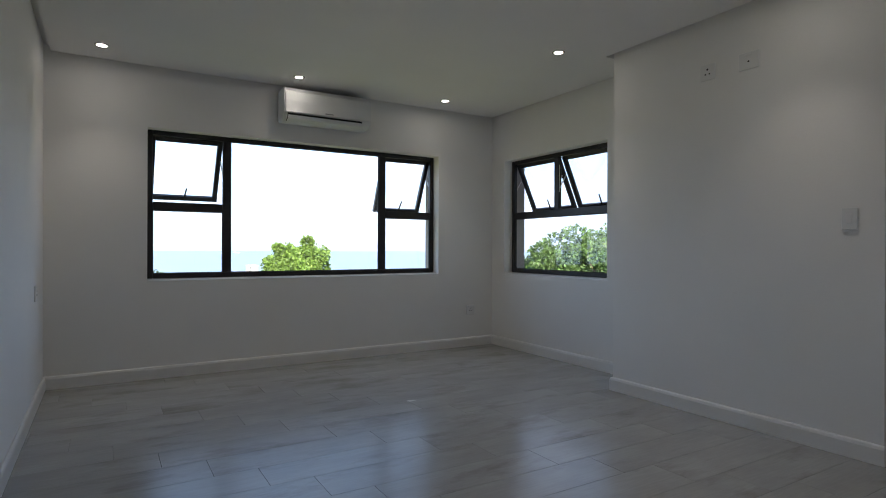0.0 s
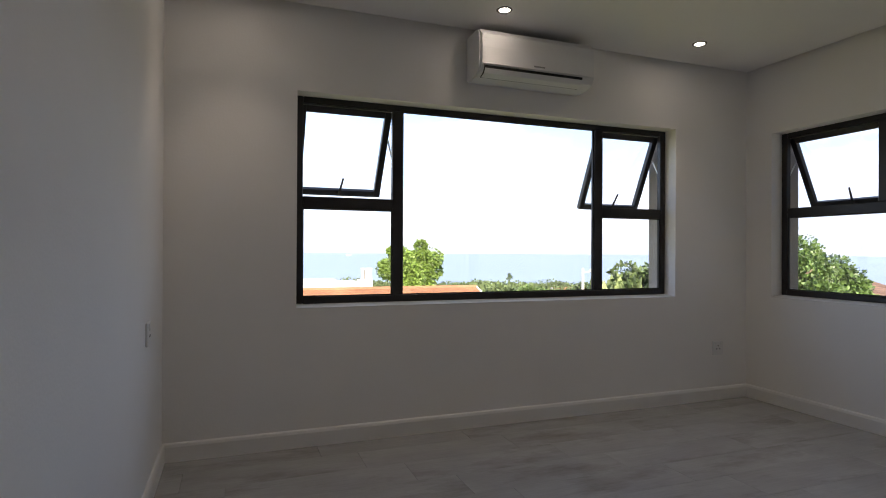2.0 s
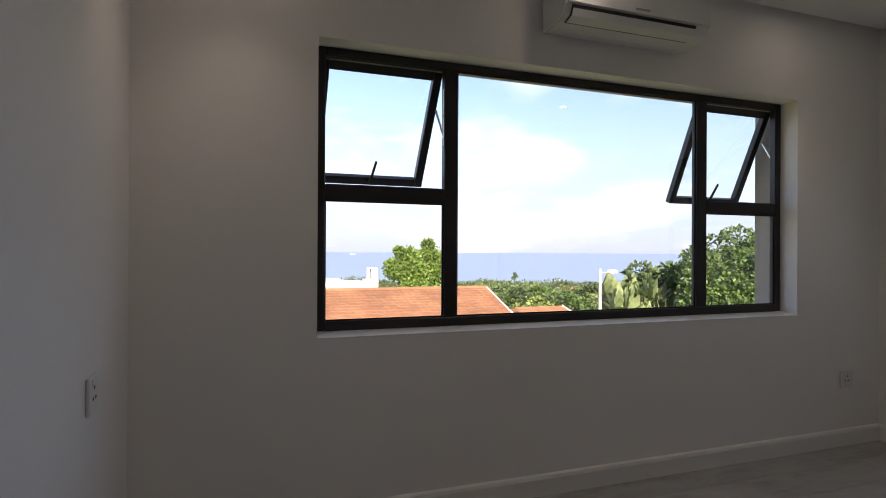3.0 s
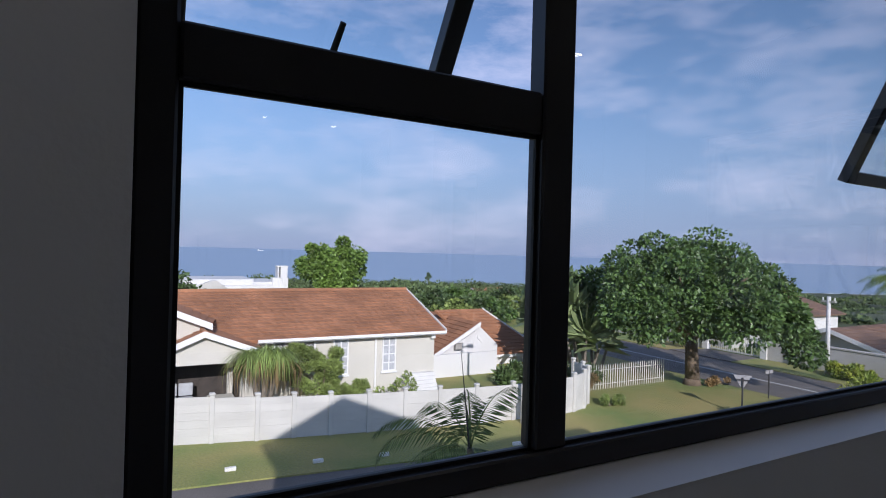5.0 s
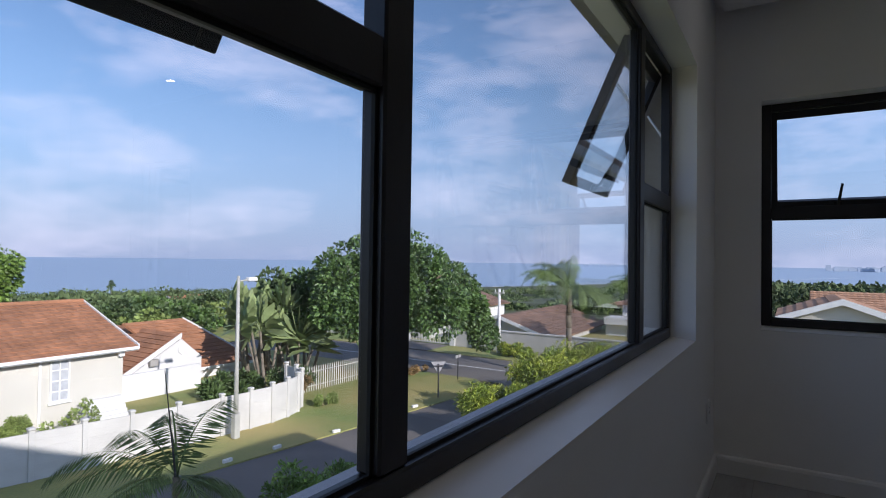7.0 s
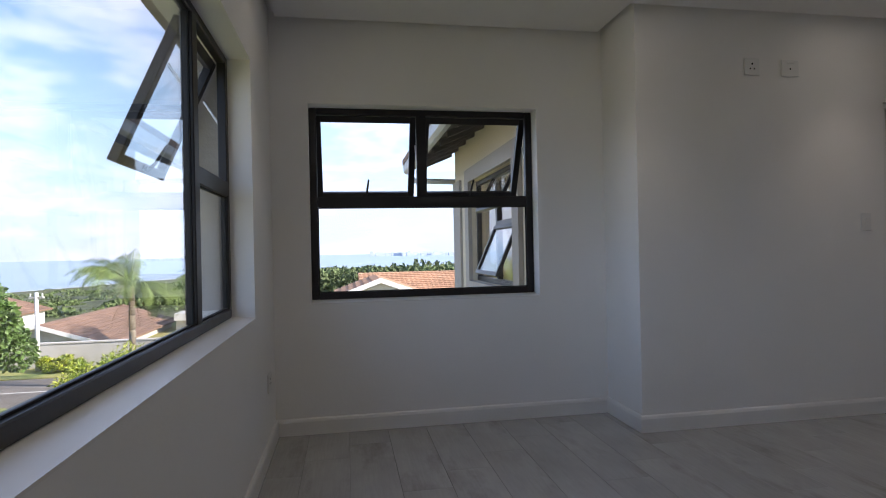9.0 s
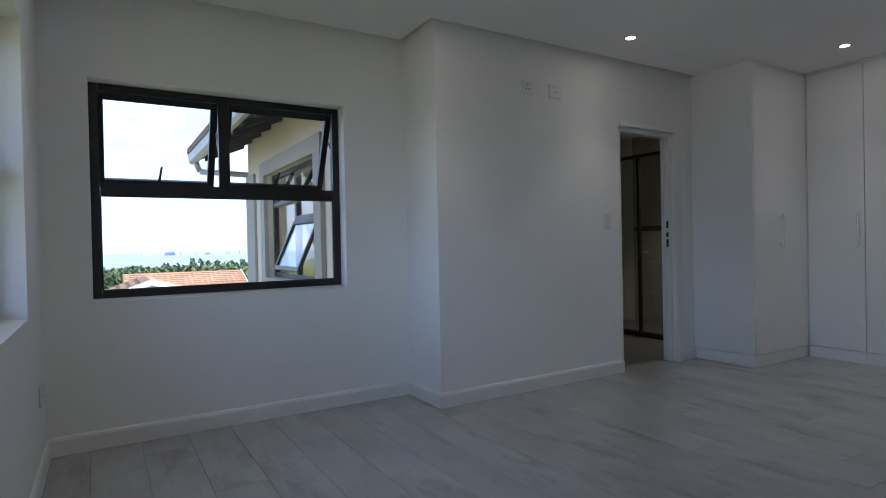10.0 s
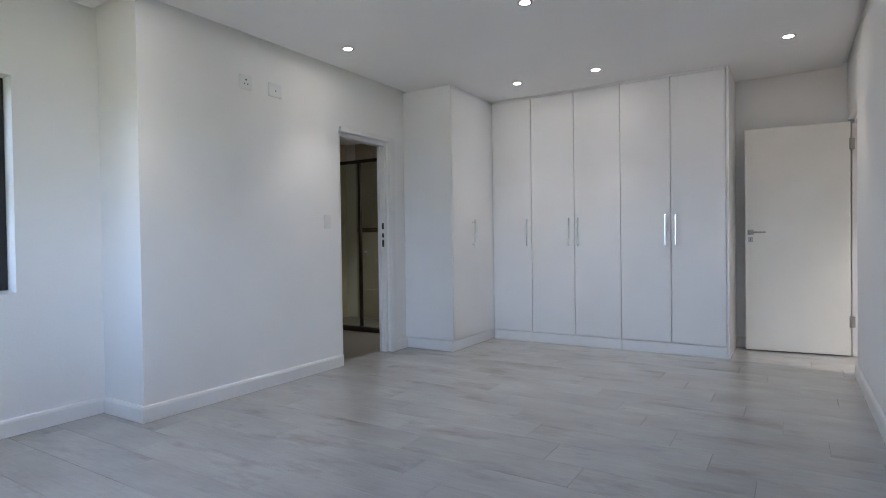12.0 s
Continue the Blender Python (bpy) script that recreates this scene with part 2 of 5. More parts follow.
M_QUEEN = mat("queen_palm_frond", (0.17, 0.24, 0.075), 0.6, 0.3, 1, 6, 0, spec=0.2, island=0.35, translucent=0.2)
M_FROND = mat("palm_frond", (0.13, 0.18, 0.055), 0.6, 0.3, 1, 6, 0, spec=0.15, island=0.35, translucent=0.2)
M_STRAP = mat("strap_leaf", (0.27, 0.36, 0.10), 0.5, 0.25, 1, 6, 0, island=0.3, translucent=0.25)
M_DRY = mat("dry_frond", (0.24, 0.16, 0.07), 0.8, 0.3, 1, 6, 0, island=0.3)
M_WOODS = mat("far_woods", (0.085, 0.125, 0.045), 0.8, 0.4, 0.03, 0.6, 0, island=0.4)
M_POT = mat("clay_pot", (0.16, 0.09, 0.06), 0.8)
M_WINDARK = mat("dark_window_glass", (0.03, 0.035, 0.04), 0.08, 0.1)
M_CURTAIN = mat("pale_curtain", (0.45, 0.47, 0.50), 0.8, 0.1, 6, 30)


# ---- mesh helpers ----
def box(bm, x0, y0, z0, x1, y1, z1, bevel=0.0, seg=1):
    r = bmesh.ops.create_cube(bm, size=1.0)
    vs = r["verts"]
    for v in vs:
        v.co = Vector((x0 + (v.co.x + 0.5) * (x1 - x0), y0 + (v.co.y + 0.5) * (y1 - y0), z0 + (v.co.z + 0.5) * (z1 - z0)))
    if bevel:
        es = list({e for v in vs for e in v.link_edges})
        bmesh.ops.bevel(bm, geom=es, offset=bevel, segments=seg, affect="EDGES", profile=0.5)
    return bm


def bx(*a, **k):
    return box(bmesh.new(), *a, **k)


def tube(bm, p, q, r0, r1=None, seg=10):
    p, q = Vector(p), Vector(q)
    d = q - p
    m = Matrix.Translation((p + q) / 2) @ d.to_track_quat("Z", "Y").to_matrix().to_4x4()
    bmesh.ops.create_cone(bm, cap_ends=True, segments=seg, radius1=r0, radius2=r0 if r1 is None else r1, depth=d.length, matrix=m)
    return bm


def prism(bm, pts, axis, a, b):
    """A polygon pts (two coordinates) pushed along axis from a to b."""
    def co(u, v, w):
        return (w, u, v) if axis == "x" else (u, w, v) if axis == "y" else (u, v, w)
    lo, hi = [bm.verts.new(co(u, v, a)) for u, v in pts], [bm.verts.new(co(u, v, b)) for u, v in pts]
    n = len(pts)
    fs = [bm.faces.new(lo), bm.faces.new(hi[::-1])] + [bm.faces.new((lo[i], hi[i], hi[(i + 1) % n], lo[(i + 1) % n])) for i in range(n)]
    bmesh.ops.recalc_face_normals(bm, faces=fs)
    return bm


def mesh_of(name, bm, material, smooth=False):
    me = bpy.data.meshes.new(name)
    bm.to_mesh(me)
    bm.free()
    me.materials.append(material)
    if smooth:
        me.polygons.foreach_set("use_smooth", [True] * len(me.polygons))
    return me


def solid(name, bm, material, label="", category="", kind="", group="", smooth=False):
    return tagged(new(name, mesh_of(name, bm, material, smooth)), label, category, group, kind)


def thing(name, label, category, at=(0, 0, 0), rz=0, group="", kind=""):
    ob = tagged(new(name), label, category, group, kind)
    ob.matrix_basis = pose(*at, 0, 0, rz)
    return ob


def part(name, bm, material, parent, label="", smooth=False):
    ob = new(name, mesh_of(name, bm, material, smooth))
    ob.parent = parent
    return tagged(ob, label)


def piece(name, me, parent, loc=(0, 0, 0), rot=(0, 0, 0)):
    ob = new(name, me)
    ob.parent = parent
    ob.location, ob.rotation_euler = loc, rot
    return ob


def cells(bm, us, vs, w0, w1, axis, hole):
    """A slab cut by the lines us and vs, without the cells for which hole(u, v) is true; only its outer skin is made."""
    us, vs = sorted(us), sorted(vs)
    full = {}
    for i in range(len(us) - 1):
        for j in range(len(vs) - 1):
            full[i, j] = not hole((us[i] + us[i + 1]) / 2, (vs[j] + vs[j + 1]) / 2)
    vert = {}
    def v(i, j, k):
        if (i, j, k) not in vert:
            u, w, q = us[i], vs[j], (w0, w1)[k]
            vert[i, j, k] = bm.verts.new((q, u, w) if axis == "x" else (u, q, w) if axis == "y" else (u, w, q))
        return vert[i, j, k]
    for (i, j), on in full.items():
        if not on:
            continue
        for k in (0, 1):
            bm.faces.new([v(i, j, k), v(i + 1, j, k), v(i + 1, j + 1, k), v(i, j + 1, k)])
        for di, dj, a, b in ((-1, 0, (0, 0), (0, 1)), (1, 0, (1, 0), (1, 1)), (0, -1, (0, 0), (1, 0)), (0, 1, (0, 1), (1, 1))):
            if not full.get((i + di, j + dj)):
                p, q = (i + a[0], j + a[1]), (i + b[0], j + b[1])
                bm.faces.new([v(*p, 0), v(*q, 0), v(*q, 1), v(*p, 1)])
    bmesh.ops.recalc_face_normals(bm, faces=bm.faces)
    return bm


def wall(name, axis, a0, a1, z0, z1, w0, w1, holes=(), material=None, label=""):
    us = {a0, a1} | {h[0] for h in holes} | {h[1] for h in holes}
    vs = {z0, z1} | {h[2] for h in holes} | {h[3] for h in holes}
    bm = cells(bmesh.new(), us, vs, w0, w1, axis, lambda u, v: any(h[0] < u < h[1] and h[2] < v < h[3] for h in holes))
    return solid(name, bm, material or M_WALL, label, "wall", "structure")


# ---- the room ----
CEIL = 2.56
PX = 3.74
W1 = (0.698, 3.472, 0.82, 2.07)
W2 = (3.292, 4.775, 0.82, 2.048)
BD = (0.375, 1.072, -0.02, 2.03)
LD = (-1.40, -0.55, -0.02, 2.09)
wall("wall_north", "y", -0.2, 4.43, -0.02, 2.75, 5.0, 5.25, [(W1[0], W1[1], 0.80, W1[3])], label="white painted plaster wall with a wide window")
wall("wall_east", "x", 2.82, 5.0, -0.02, 2.75, 4.183, 4.43, [(W2[0], W2[1], 0.80, W2[3])], label="white painted plaster wall with a window")
wall("wall_pier", "x", -1.43, 2.82, -0.02, 2.75, PX, 3.85, [BD], label="white painted wall with a bathroom doorway")
wall("wall_return", "y", 3.85, 4.43, -0.02, 2.75, 2.66, 2.82, label="white painted return wall of the alcove")
wall("wall_west", "x", -1.43, 5.0, -0.02, 2.75, -0.2, 0.0, [LD], label="white painted plaster wall with a doorway")
wall("wall_south", "y", -0.2, 3.85, -0.02, 2.75, -1.6, -1.43, label="white painted wall behind wardrobe and door")
# ceiling boards stop short of the walls, with a recessed shadow line
G = 0.045
def no_ceiling(x, y):
    return (x > PX - G and y < 2.82 + G) or not (G < x < 4.183 - G and -1.43 + G < y < 5.0 - G)
cb = cells(bmesh.new(), [G, PX - G, 4.183 - G], [-1.43 + G, 2.82 + G, 5.0 - G], CEIL, CEIL + 0.05, "z", no_ceiling)
box(cb, -0.2, -1.6, CEIL + 0.052, 4.43, 5.25, CEIL + 0.17)
solid("ceiling", cb, M_CEIL, "white plasterboard ceiling with recessed shadow line", "ceiling", "structure")
floor = solid("floor", bx(-0.2, -1.6, -0.25, 4.3, 5.1, -0.006), M_GROUT, "grey wood-look plank tile floor", "floor", "structure")
solid("threshold_slab", bx(-1.6, -1.6, -0.25, -0.201, 0.6, -0.004), M_GROUT, "dark passage floor beyond the doorway", "floor", "structure")
wall("wall_passage_1", "x", -1.6, 0.6, -0.02, 2.75, -1.75, -1.6, label="white passage wall")
wall("wall_passage_2", "y", -1.6, -0.201, -0.02, 2.75, 0.6, 0.75, label="white passage wall")
wall("wall_passage_3", "y", -1.75, -0.201, -0.02, 2.75, -1.75, -1.6, label="white passage wall")
solid("ceiling_passage", bx(-1.75, -1.75, 2.6, -0.201, 0.75, 2.75), M_CEIL, "white passage ceiling", "ceiling", "structure")


def skirting(name, pts, h=0.1, d=0.018):
    """A skirting board along a line of floor points, to the left of which lies the room."""
    bm = bmesh.new()
    prof = [(0.0, 0.0), (d, 0.0), (d, h - 0.02), (d * 0.75, h - 0.006), (d * 0.4, h), (0.0, h)]
    rings = []
    P = [Vector((*p, 0)) for p in pts]
    for i, p in enumerate(P):
        d0 = (p - P[i - 1]).normalized() if i else (P[1] - p).normalized()
        d1 = (P[i + 1] - p).normalized() if i < len(P) - 1 else d0
        n0, n1 = Vector((-d0.y, d0.x, 0)), Vector((-d1.y, d1.x, 0))
        n = (n0 + n1) / (1 + n0.dot(n1))
        rings.append([bm.verts.new(p + n * (o + 0.0005) + Vector((0, 0, z + 0.0005))) for o, z in prof])
    for a, b in zip(rings, rings[1:]):
        for k in range(len(prof)):
            bm.faces.new((a[k], b[k], b[(k + 1) % len(prof)], a[(k + 1) % len(prof)]))
    bm.faces.new(rings[0]), bm.faces.new(rings[-1][::-1])
    bmesh.ops.recalc_face_normals(bm, faces=bm.faces)
    return solid(name, bm, M_TRIM, "white painted skirting board along the wall foot", "skirting board", "structure")


skirting("baseboard", [(PX, 1.065), (PX, 2.82), (4.183, 2.82), (4.183, 5.0), (0.0, 5.0), (0.0, -0.55)])
skirting("baseboard", [(PX, 0.112), (PX, 0.30)])
skirting("baseboard", [(0.04, -1.43), (0.9, -1.43)])


# ---- windows ----
def window(name, label, m, width, z0, z1, uprights, rails, panes, sashes):
    """Built in the plane y = 0 with x along the wall; +y is outdoors. m places it."""
    win = tagged(new(name), label, "window", "", "structure")
    win.matrix_basis = m
    D0, D1 = 0.0, 0.04
    def bar(nm, x0, x1, a, b, lip=0.0):
        bm = bmesh.new()
        box(bm, x0, D0 - lip, a, x1, D1, b, 0.004)
        return part(nm, bm, M_ALU, win)
    bar("frame_side", 0, 0.046, z0, z1), bar("frame_side", width - 0.046, width, z0, z1)
    bar("frame_head", 0.0465, width - 0.0465, z1 - 0.038, z1), bar("frame_sill", 0.0465, width - 0.0465, z0, z0 + 0.042, 0.008)
    for x0, x1, a, b in uprights:
        bar("mullion", x0, x1, a, b, 0.004)
    for x0, x1, a, b in rails:
        bar("transom", x0, x1, a, b, 0.002)
    for x0, x1, a, b in panes:
        bm = bmesh.new()
        box(bm, x0 - 0.008, 0.016, a - 0.008, x1 + 0.008, 0.022, b + 0.008)
        pn = part("pane", bm, M_GLASS, win)
        pn.visible_shadow = False
        bm = bmesh.new()
        for u0, u1, v0, v1 in ((x0, x0 + 0.006, a, b), (x1 - 0.006, x1, a, b), (x0, x1, a, a + 0.006), (x0, x1, b - 0.006, b)):
            box(bm, u0, 0.009, v0, u1, 0.0155, v1)
        part("gasket", bm, M_GASKET, win)
    for x0, x1, a, b, deg in sashes:
        h, w, s = b - a, x1 - x0, 0.042
        sash = part("sash", bmesh.new(), M_ALU, win, "open top-hung sash")
        bm = bmesh.new()
        for u0, u1, v0, v1 in ((0, s, -h, 0), (w - s, w, -h, 0), (s, w - s, -s, 0), (s, w - s, -h, -h + s)):
            box(bm, u0, -0.012, v0, u1, 0.026, v1, 0.003)
        bm.to_mesh(sash.data)
        bm.free()
        sash.location = (x0, D1 + 0.012, b)
        sash.rotation_euler = (radians(deg), 0, 0)
        pn = part("pane", bx(s - 0.006, 0.006, -h + s - 0.006, w - s + 0.006, 0.012, -s + 0.006), M_GLASS, sash)
        pn.visible_shadow = False
        hb = bmesh.new()
        box(hb, w / 2 - 0.020, -0.022, -h + 0.012, w / 2 + 0.020, -0.012, -h + 0.034, 0.002)
        tube(hb, (w / 2, -0.022, -h + 0.02), (w / 2 + 0.004, -0.04, -h + 0.055), 0.0075, 0.007, 8), tube(hb, (w / 2 + 0.004, -0.04, -h + 0.053), (w / 2 + 0.016, -0.05, -h + 0.15), 0.008, 0.0062, 8)
        part("handle", hb, M_GASKET, sash)
        for xs in (x0 + 0.006, x1 - 0.006):
            sb = bmesh.new()
            tube(sb, (xs, D1 - 0.03, b - 0.09), (xs, D1 - 0.03, b - 0.36), 0.006, seg=6)
            e = (xs, D1 - 0.02 + math.sin(radians(deg)) * 0.2, b - math.cos(radians(deg)) * 0.2)
            tube(sb, (xs, D1 - 0.03, b - 0.33), e, 0.006, seg=6)
            part("friction_stay", sb, M_STEEL, win)
    return win


w = W1[1] - W1[0]
X = lambda x: x - W1[0]
window("window_1", "wide dark bronze aluminium window with two open top-hung sashes", pose(W1[0], 5.108, 0), w, W1[2], W1[3],
       [(X(1.300), X(1.368), 0.8625, 2.0315), (X(2.822), X(2.894), 0.8625, 2.0315)],
       [(0.0465, X(1.2995), 1.396, 1.468), (X(2.8945), w - 0.0465, 1.396, 1.468)],
       [(0.046, X(1.300), 0.862, 1.396), (X(1.368), X(2.822), 0.862, 2.032), (X(2.894), w - 0.046, 0.862, 1.396)],
       [(0.03, X(1.308), 1.42, 2.033, 33), (X(2.886), w - 0.03, 1.425, 2.033, 24)])
w = W2[1] - W2[0]
window("window_2", "dark bronze aluminium window with two open top-hung sashes", pose(4.287, W2[1], 0, 0, 0, -90), w, W2[2], W2[3],
       [(0.69, 0.755, 1.4785, 2.0095)], [(0.0465, w - 0.0465, 1.408, 1.478)], [(0.046, w - 0.046, 0.862, 1.408)],
       [(0.03, 0.70, 1.442, 2.012, 25), (0.745, w - 0.03, 1.442, 2.012, 25)])
solid("window_ledge", prism(bmesh.new(), [(5.15, 0.66), (5.285, 0.66), (5.285, 0.795), (5.15, 0.838)], "x", W1[0] + 0.002, W1[1] - 0.002), M_LEDGE, "painted grey outside window sill", "window sill", "structure")
solid("window_ledge", prism(bmesh.new(), [(4.32, 0.66), (4.475, 0.66), (4.475, 0.795), (4.32, 0.84)], "y", W2[0] + 0.002, W2[1] - 0.002), M_LEDGE, "painted grey outside window sill", "window sill", "structure")
solid("window_sill", prism(bmesh.new(), [(5.0, 0.80), (5.149, 0.80), (5.149, 0.8195), (5.107, 0.8195), (5.0, 0.807)], "x", W1[0] + 0.001, W1[1] - 0.001), M_TRIM, "sloping white plastered inner window sill", "window sill", "structure")
solid("window_sill", prism(bmesh.new(), [(4.183, 0.80), (4.319, 0.80), (4.319, 0.8195), (4.277, 0.8195), (4.183, 0.807)], "y", W2[0] + 0.001, W2[1] - 0.001), M_TRIM, "sloping white plastered inner window sill", "window sill", "structure")
for i, (ax, a, b) in enumerate((("y", W1[0], W1[1]), ("x", W2[0], W2[1]))):
    W = (W1, W2)[i]
    p0, p1, p2 = ((5.15, 5.252, 5.29), (4.32, 4.432, 4.47))[i]
    bm = cells(bmesh.new(), [a - 0.2, a - 0.001, b + 0.001, b + 0.2], [W[2] + 0.033, W[3] + 0.001, W[3] + 0.2], p1, p2, ax, lambda u, v: a < u < b and v < W[3])
    for u0, u1 in ((a, a + 0.003), (b - 0.003, b)):
        (box(bm, u0, p0, W[2] + 0.034, u1, p1 - 0.001, W[3]) if ax == "y" else box(bm, p0, u0, W[2] + 0.034, p1 - 0.001, u1, W[3]))
    solid("trim", bm, M_TAUPE, "taupe plaster surround outside the window", "window surround", "structure")


# ---- doors ----
bf = tagged(new("door_frame"), "white painted bathroom door frame with latch plate", "door frame", "", "structure")
bf.matrix_basis = pose(0, 0, 0)
part("head", bx(PX + 0.02, 0.377, 1.993, 3.848, 1.063, 2.028, 0.003), M_TRIM, bf)
part("jamb", bx(PX + 0.02, 0.377, 0.001, 3.848, 0.412, 1.9925, 0.003), M_TRIM, bf)
part("jamb", bx(PX + 0.02, 1.028, 0.001, 3.848, 1.063, 1.9925, 0.003), M_TRIM, bf)
ab = bmesh.new()
box(ab, PX - 0.028, 0.302, 0.0, PX - 0.0005, 0.376, 2.07, 0.004), box(ab, PX - 0.028, 0.3762, 2.0295, PX - 0.0005, 1.065, 2.07, 0.004)
part("architrave", ab, M_TRIM, bf)
part("door_stop", bx(3.80, 0.4125, 0.002, 3.835, 0.425, 1.992, 0.002), M_TRIM, bf)
lp = bmesh.new()
for z0, z1 in ((1.19, 1.25), (1.02, 1.09), (1.11, 1.15)):
    box(lp, 3.772, 0.4122, z0, 3.794, 0.4145, z1)
part("latch_plate", lp, M_DARKMETAL, bf, "dark latch plate")

door = tagged(new("door_1"), "white flush bedroom door standing open with lever handle", "door", "", "structure")
door.matrix_basis = pose(-0.012, -1.372, 0, 0, 0, 5.5)
part("leaf", bx(0, 0, 0.012, 0.813, 0.04, 2.065, 0.003), M_DOOR, door)
hb = bmesh.new()
box(hb, 0.745, 0.0402, 1.085, 0.795, 0.049, 1.135, 0.002), tube(hb, (0.77, 0.049, 1.11), (0.77, 0.085, 1.11), 0.009), tube(hb, (0.775, 0.085, 1.11), (0.65, 0.085, 1.108), 0.009, 0.007)
part("lever_handle", hb, M_HINGE, door, "satin steel lever handle", True)
kb = bx(0.75, 0.0402, 1.02, 0.79, 0.046, 1.065, 0.002)
kp = part("keyhole_plate", kb, M_HINGE, door)
part("keyhole", bx(0.767, 0.0461, 1.03, 0.773, 0.0475, 1.055), M_HOLE, kp)
for z in (0.26, 1.82):
    part("hinge", bx(-0.03, 0.034, z, 0.012, 0.0425, z + 0.1, 0.002), M_HINGE, door)
lf = tagged(new("door_frame"), "white painted bedroom door frame", "door frame", "", "structure")
part("jamb", bx(-0.15, -1.398, 0.001, -0.025, -1.375, 2.055, 0.003), M_TRIM, lf)
part("jamb", bx(-0.15, -0.585, 0.001, -0.002, -0.552, 2.055, 0.003), M_TRIM, lf)
part("head", bx(-0.15, -1.398, 2.0555, -0.045, -0.552, 2.088, 0.003), M_TRIM, lf)


# ---- wardrobes ----
def pull(parent, x, y, z0, z1, facing):
    bm = bmesh.new()
    dx, dy = facing
    o = 0.034
    hx, hy = (0.0095, 0.006) if dy else (0.006, 0.0095)
    box(bm, x + dx * o - hx, y + dy * o - hy, z0, x + dx * o + hx, y + dy * o + hy, z1, 0.0055, 3)
    for z in (z0 + 0.03, z1 - 0.03):
        tube(bm, (x, y, z), (x + dx * o, y + dy * o, z), 0.0055, seg=10)
    return part("handle", bm, M_CHROME, parent, "chrome bar handle")


YF = -0.744
YE = 0.115
XS = 3.183
TOP = 2.536
def wardrobe(label, x0, x1, edges, handles):
    wd = thing("wardrobe", label, "wardrobe", group="fitted wardrobes")
    part("body", bx(x0 + 0.001, -1.428, 0.1, x1 - 0.001, YF - 0.0205, 2.5), M_WARD, wd)
    part("plinth", bx(x0 + 0.001, YF - 0.06, 0.0005, x1 - 0.001, YF - 0.002, 0.0995, 0.002), M_WARD, wd)
    part("filler", bx(x0 + 0.001, YF - 0.02, TOP + 0.004, x1 - 0.001, YF - 0.003, CEIL - 0.001, 0.001), M_WARD, wd)
    for a, b, hx in zip(edges, edges[1:], handles):
        d = part("door", bx(a + 0.0026, YF - 0.02, 0.106, b - 0.0026, YF, TOP, 0.0025), M_WARD, wd)
        pull(d, hx, YF, 1.0, 1.285, (0, 1))
    return wd


wardrobe("white double-door fitted wardrobe with chrome bar handles", 0.905, 1.814, (0.907, 1.362, 1.814), (1.317, 1.407))
wardrobe("white double-door fitted wardrobe with chrome bar handles", 1.814, 2.729, (1.814, 2.27, 2.729), (2.225, 2.315))
wardrobe("white single-door fitted wardrobe with one chrome bar handle", 2.729, XS - 0.005, (2.729, XS - 0.006), (2.77,))
solid("wardrobe_end_panel", bx(0.884, -1.428, 0.0005, 0.904, YF + 0.002, CEIL - 0.001, 0.002), M_WARD, "white melamine end panel of the wardrobe", "wardrobe panel")
sw = thing("wardrobe", "shallow white fitted wardrobe beside the bathroom door", "wardrobe", group="fitted wardrobes")
part("body", bx(XS + 0.02, -1.42, 0.1, PX - 0.001, YE - 0.021, 2.5), M_WARD, sw)
part("end_panel", bx(XS, YE - 0.02, 0.108, PX - 0.001, YE, CEIL - 0.001, 0.002), M_WARD, sw)
part("plinth", bx(XS + 0.012, -1.0, 0.0005, PX - 0.001, YE - 0.006, 0.0995, 0.002), M_WARD, sw)
part("filler", bx(XS + 0.003, YF + 0.002, TOP + 0.004, XS + 0.019, YE - 0.021, CEIL - 0.001, 0.001), M_WARD, sw)
sd = part("door", bx(XS - 0.002, YF + 0.004, 0.106, XS + 0.018, YE - 0.0235, TOP, 0.0025), M_WARD, sw)
part("corner_post", bx(XS - 0.0038, YF - 0.09, 0.1, XS + 0.0175, YF + 0.0035, TOP), M_WARD, sw)
pull(sd, XS - 0.002, -0.28, 1.0, 1.285, (-1, 0))


# ---- fittings ----
def downlight(x, y, power):
    ob = thing("downlight", "small recessed ceiling downlight with metal rim, switched on", "downlight", (x, y, CEIL), group="ceiling downlights")
    rb = bmesh.new()
    prof = [(0.032, -0.001), (0.033, -0.005), (0.044, -0.006), (0.047, -0.003), (0.047, -0.0005)]
    rings = [[rb.verts.new((r * math.cos(k * math.tau / 24), r * math.sin(k * math.tau / 24), z)) for k in range(24)] for r, z in prof]
    for a, b in zip(rings, rings[1:]):
        for k in range(24):
            rb.faces.new((a[k], a[(k + 1) % 24], b[(k + 1) % 24], b[k]))
    part("rim", rb, M_RIM, ob, "dull metal rim", True)
    lb = bmesh.new()
    bmesh.ops.create_circle(lb, cap_ends=True, segments=24, radius=0.0315, matrix=Matrix.Translation((0, 0, -0.0035)))
    part("lens", lb, M_LAMP, ob, "glowing lens")
    li = new("downlight_lamp", bpy.data.lights.new("downlight_lamp", "SPOT"))
    li.data.energy, li.data.color, li.data.spot_size, li.data.spot_blend, li.data.shadow_soft_size = power, (1.0, 0.93, 0.82), radians(84), 1.0, 0.03
    li.parent = ob
    li.location = (0, 0, -0.02)
    return ob


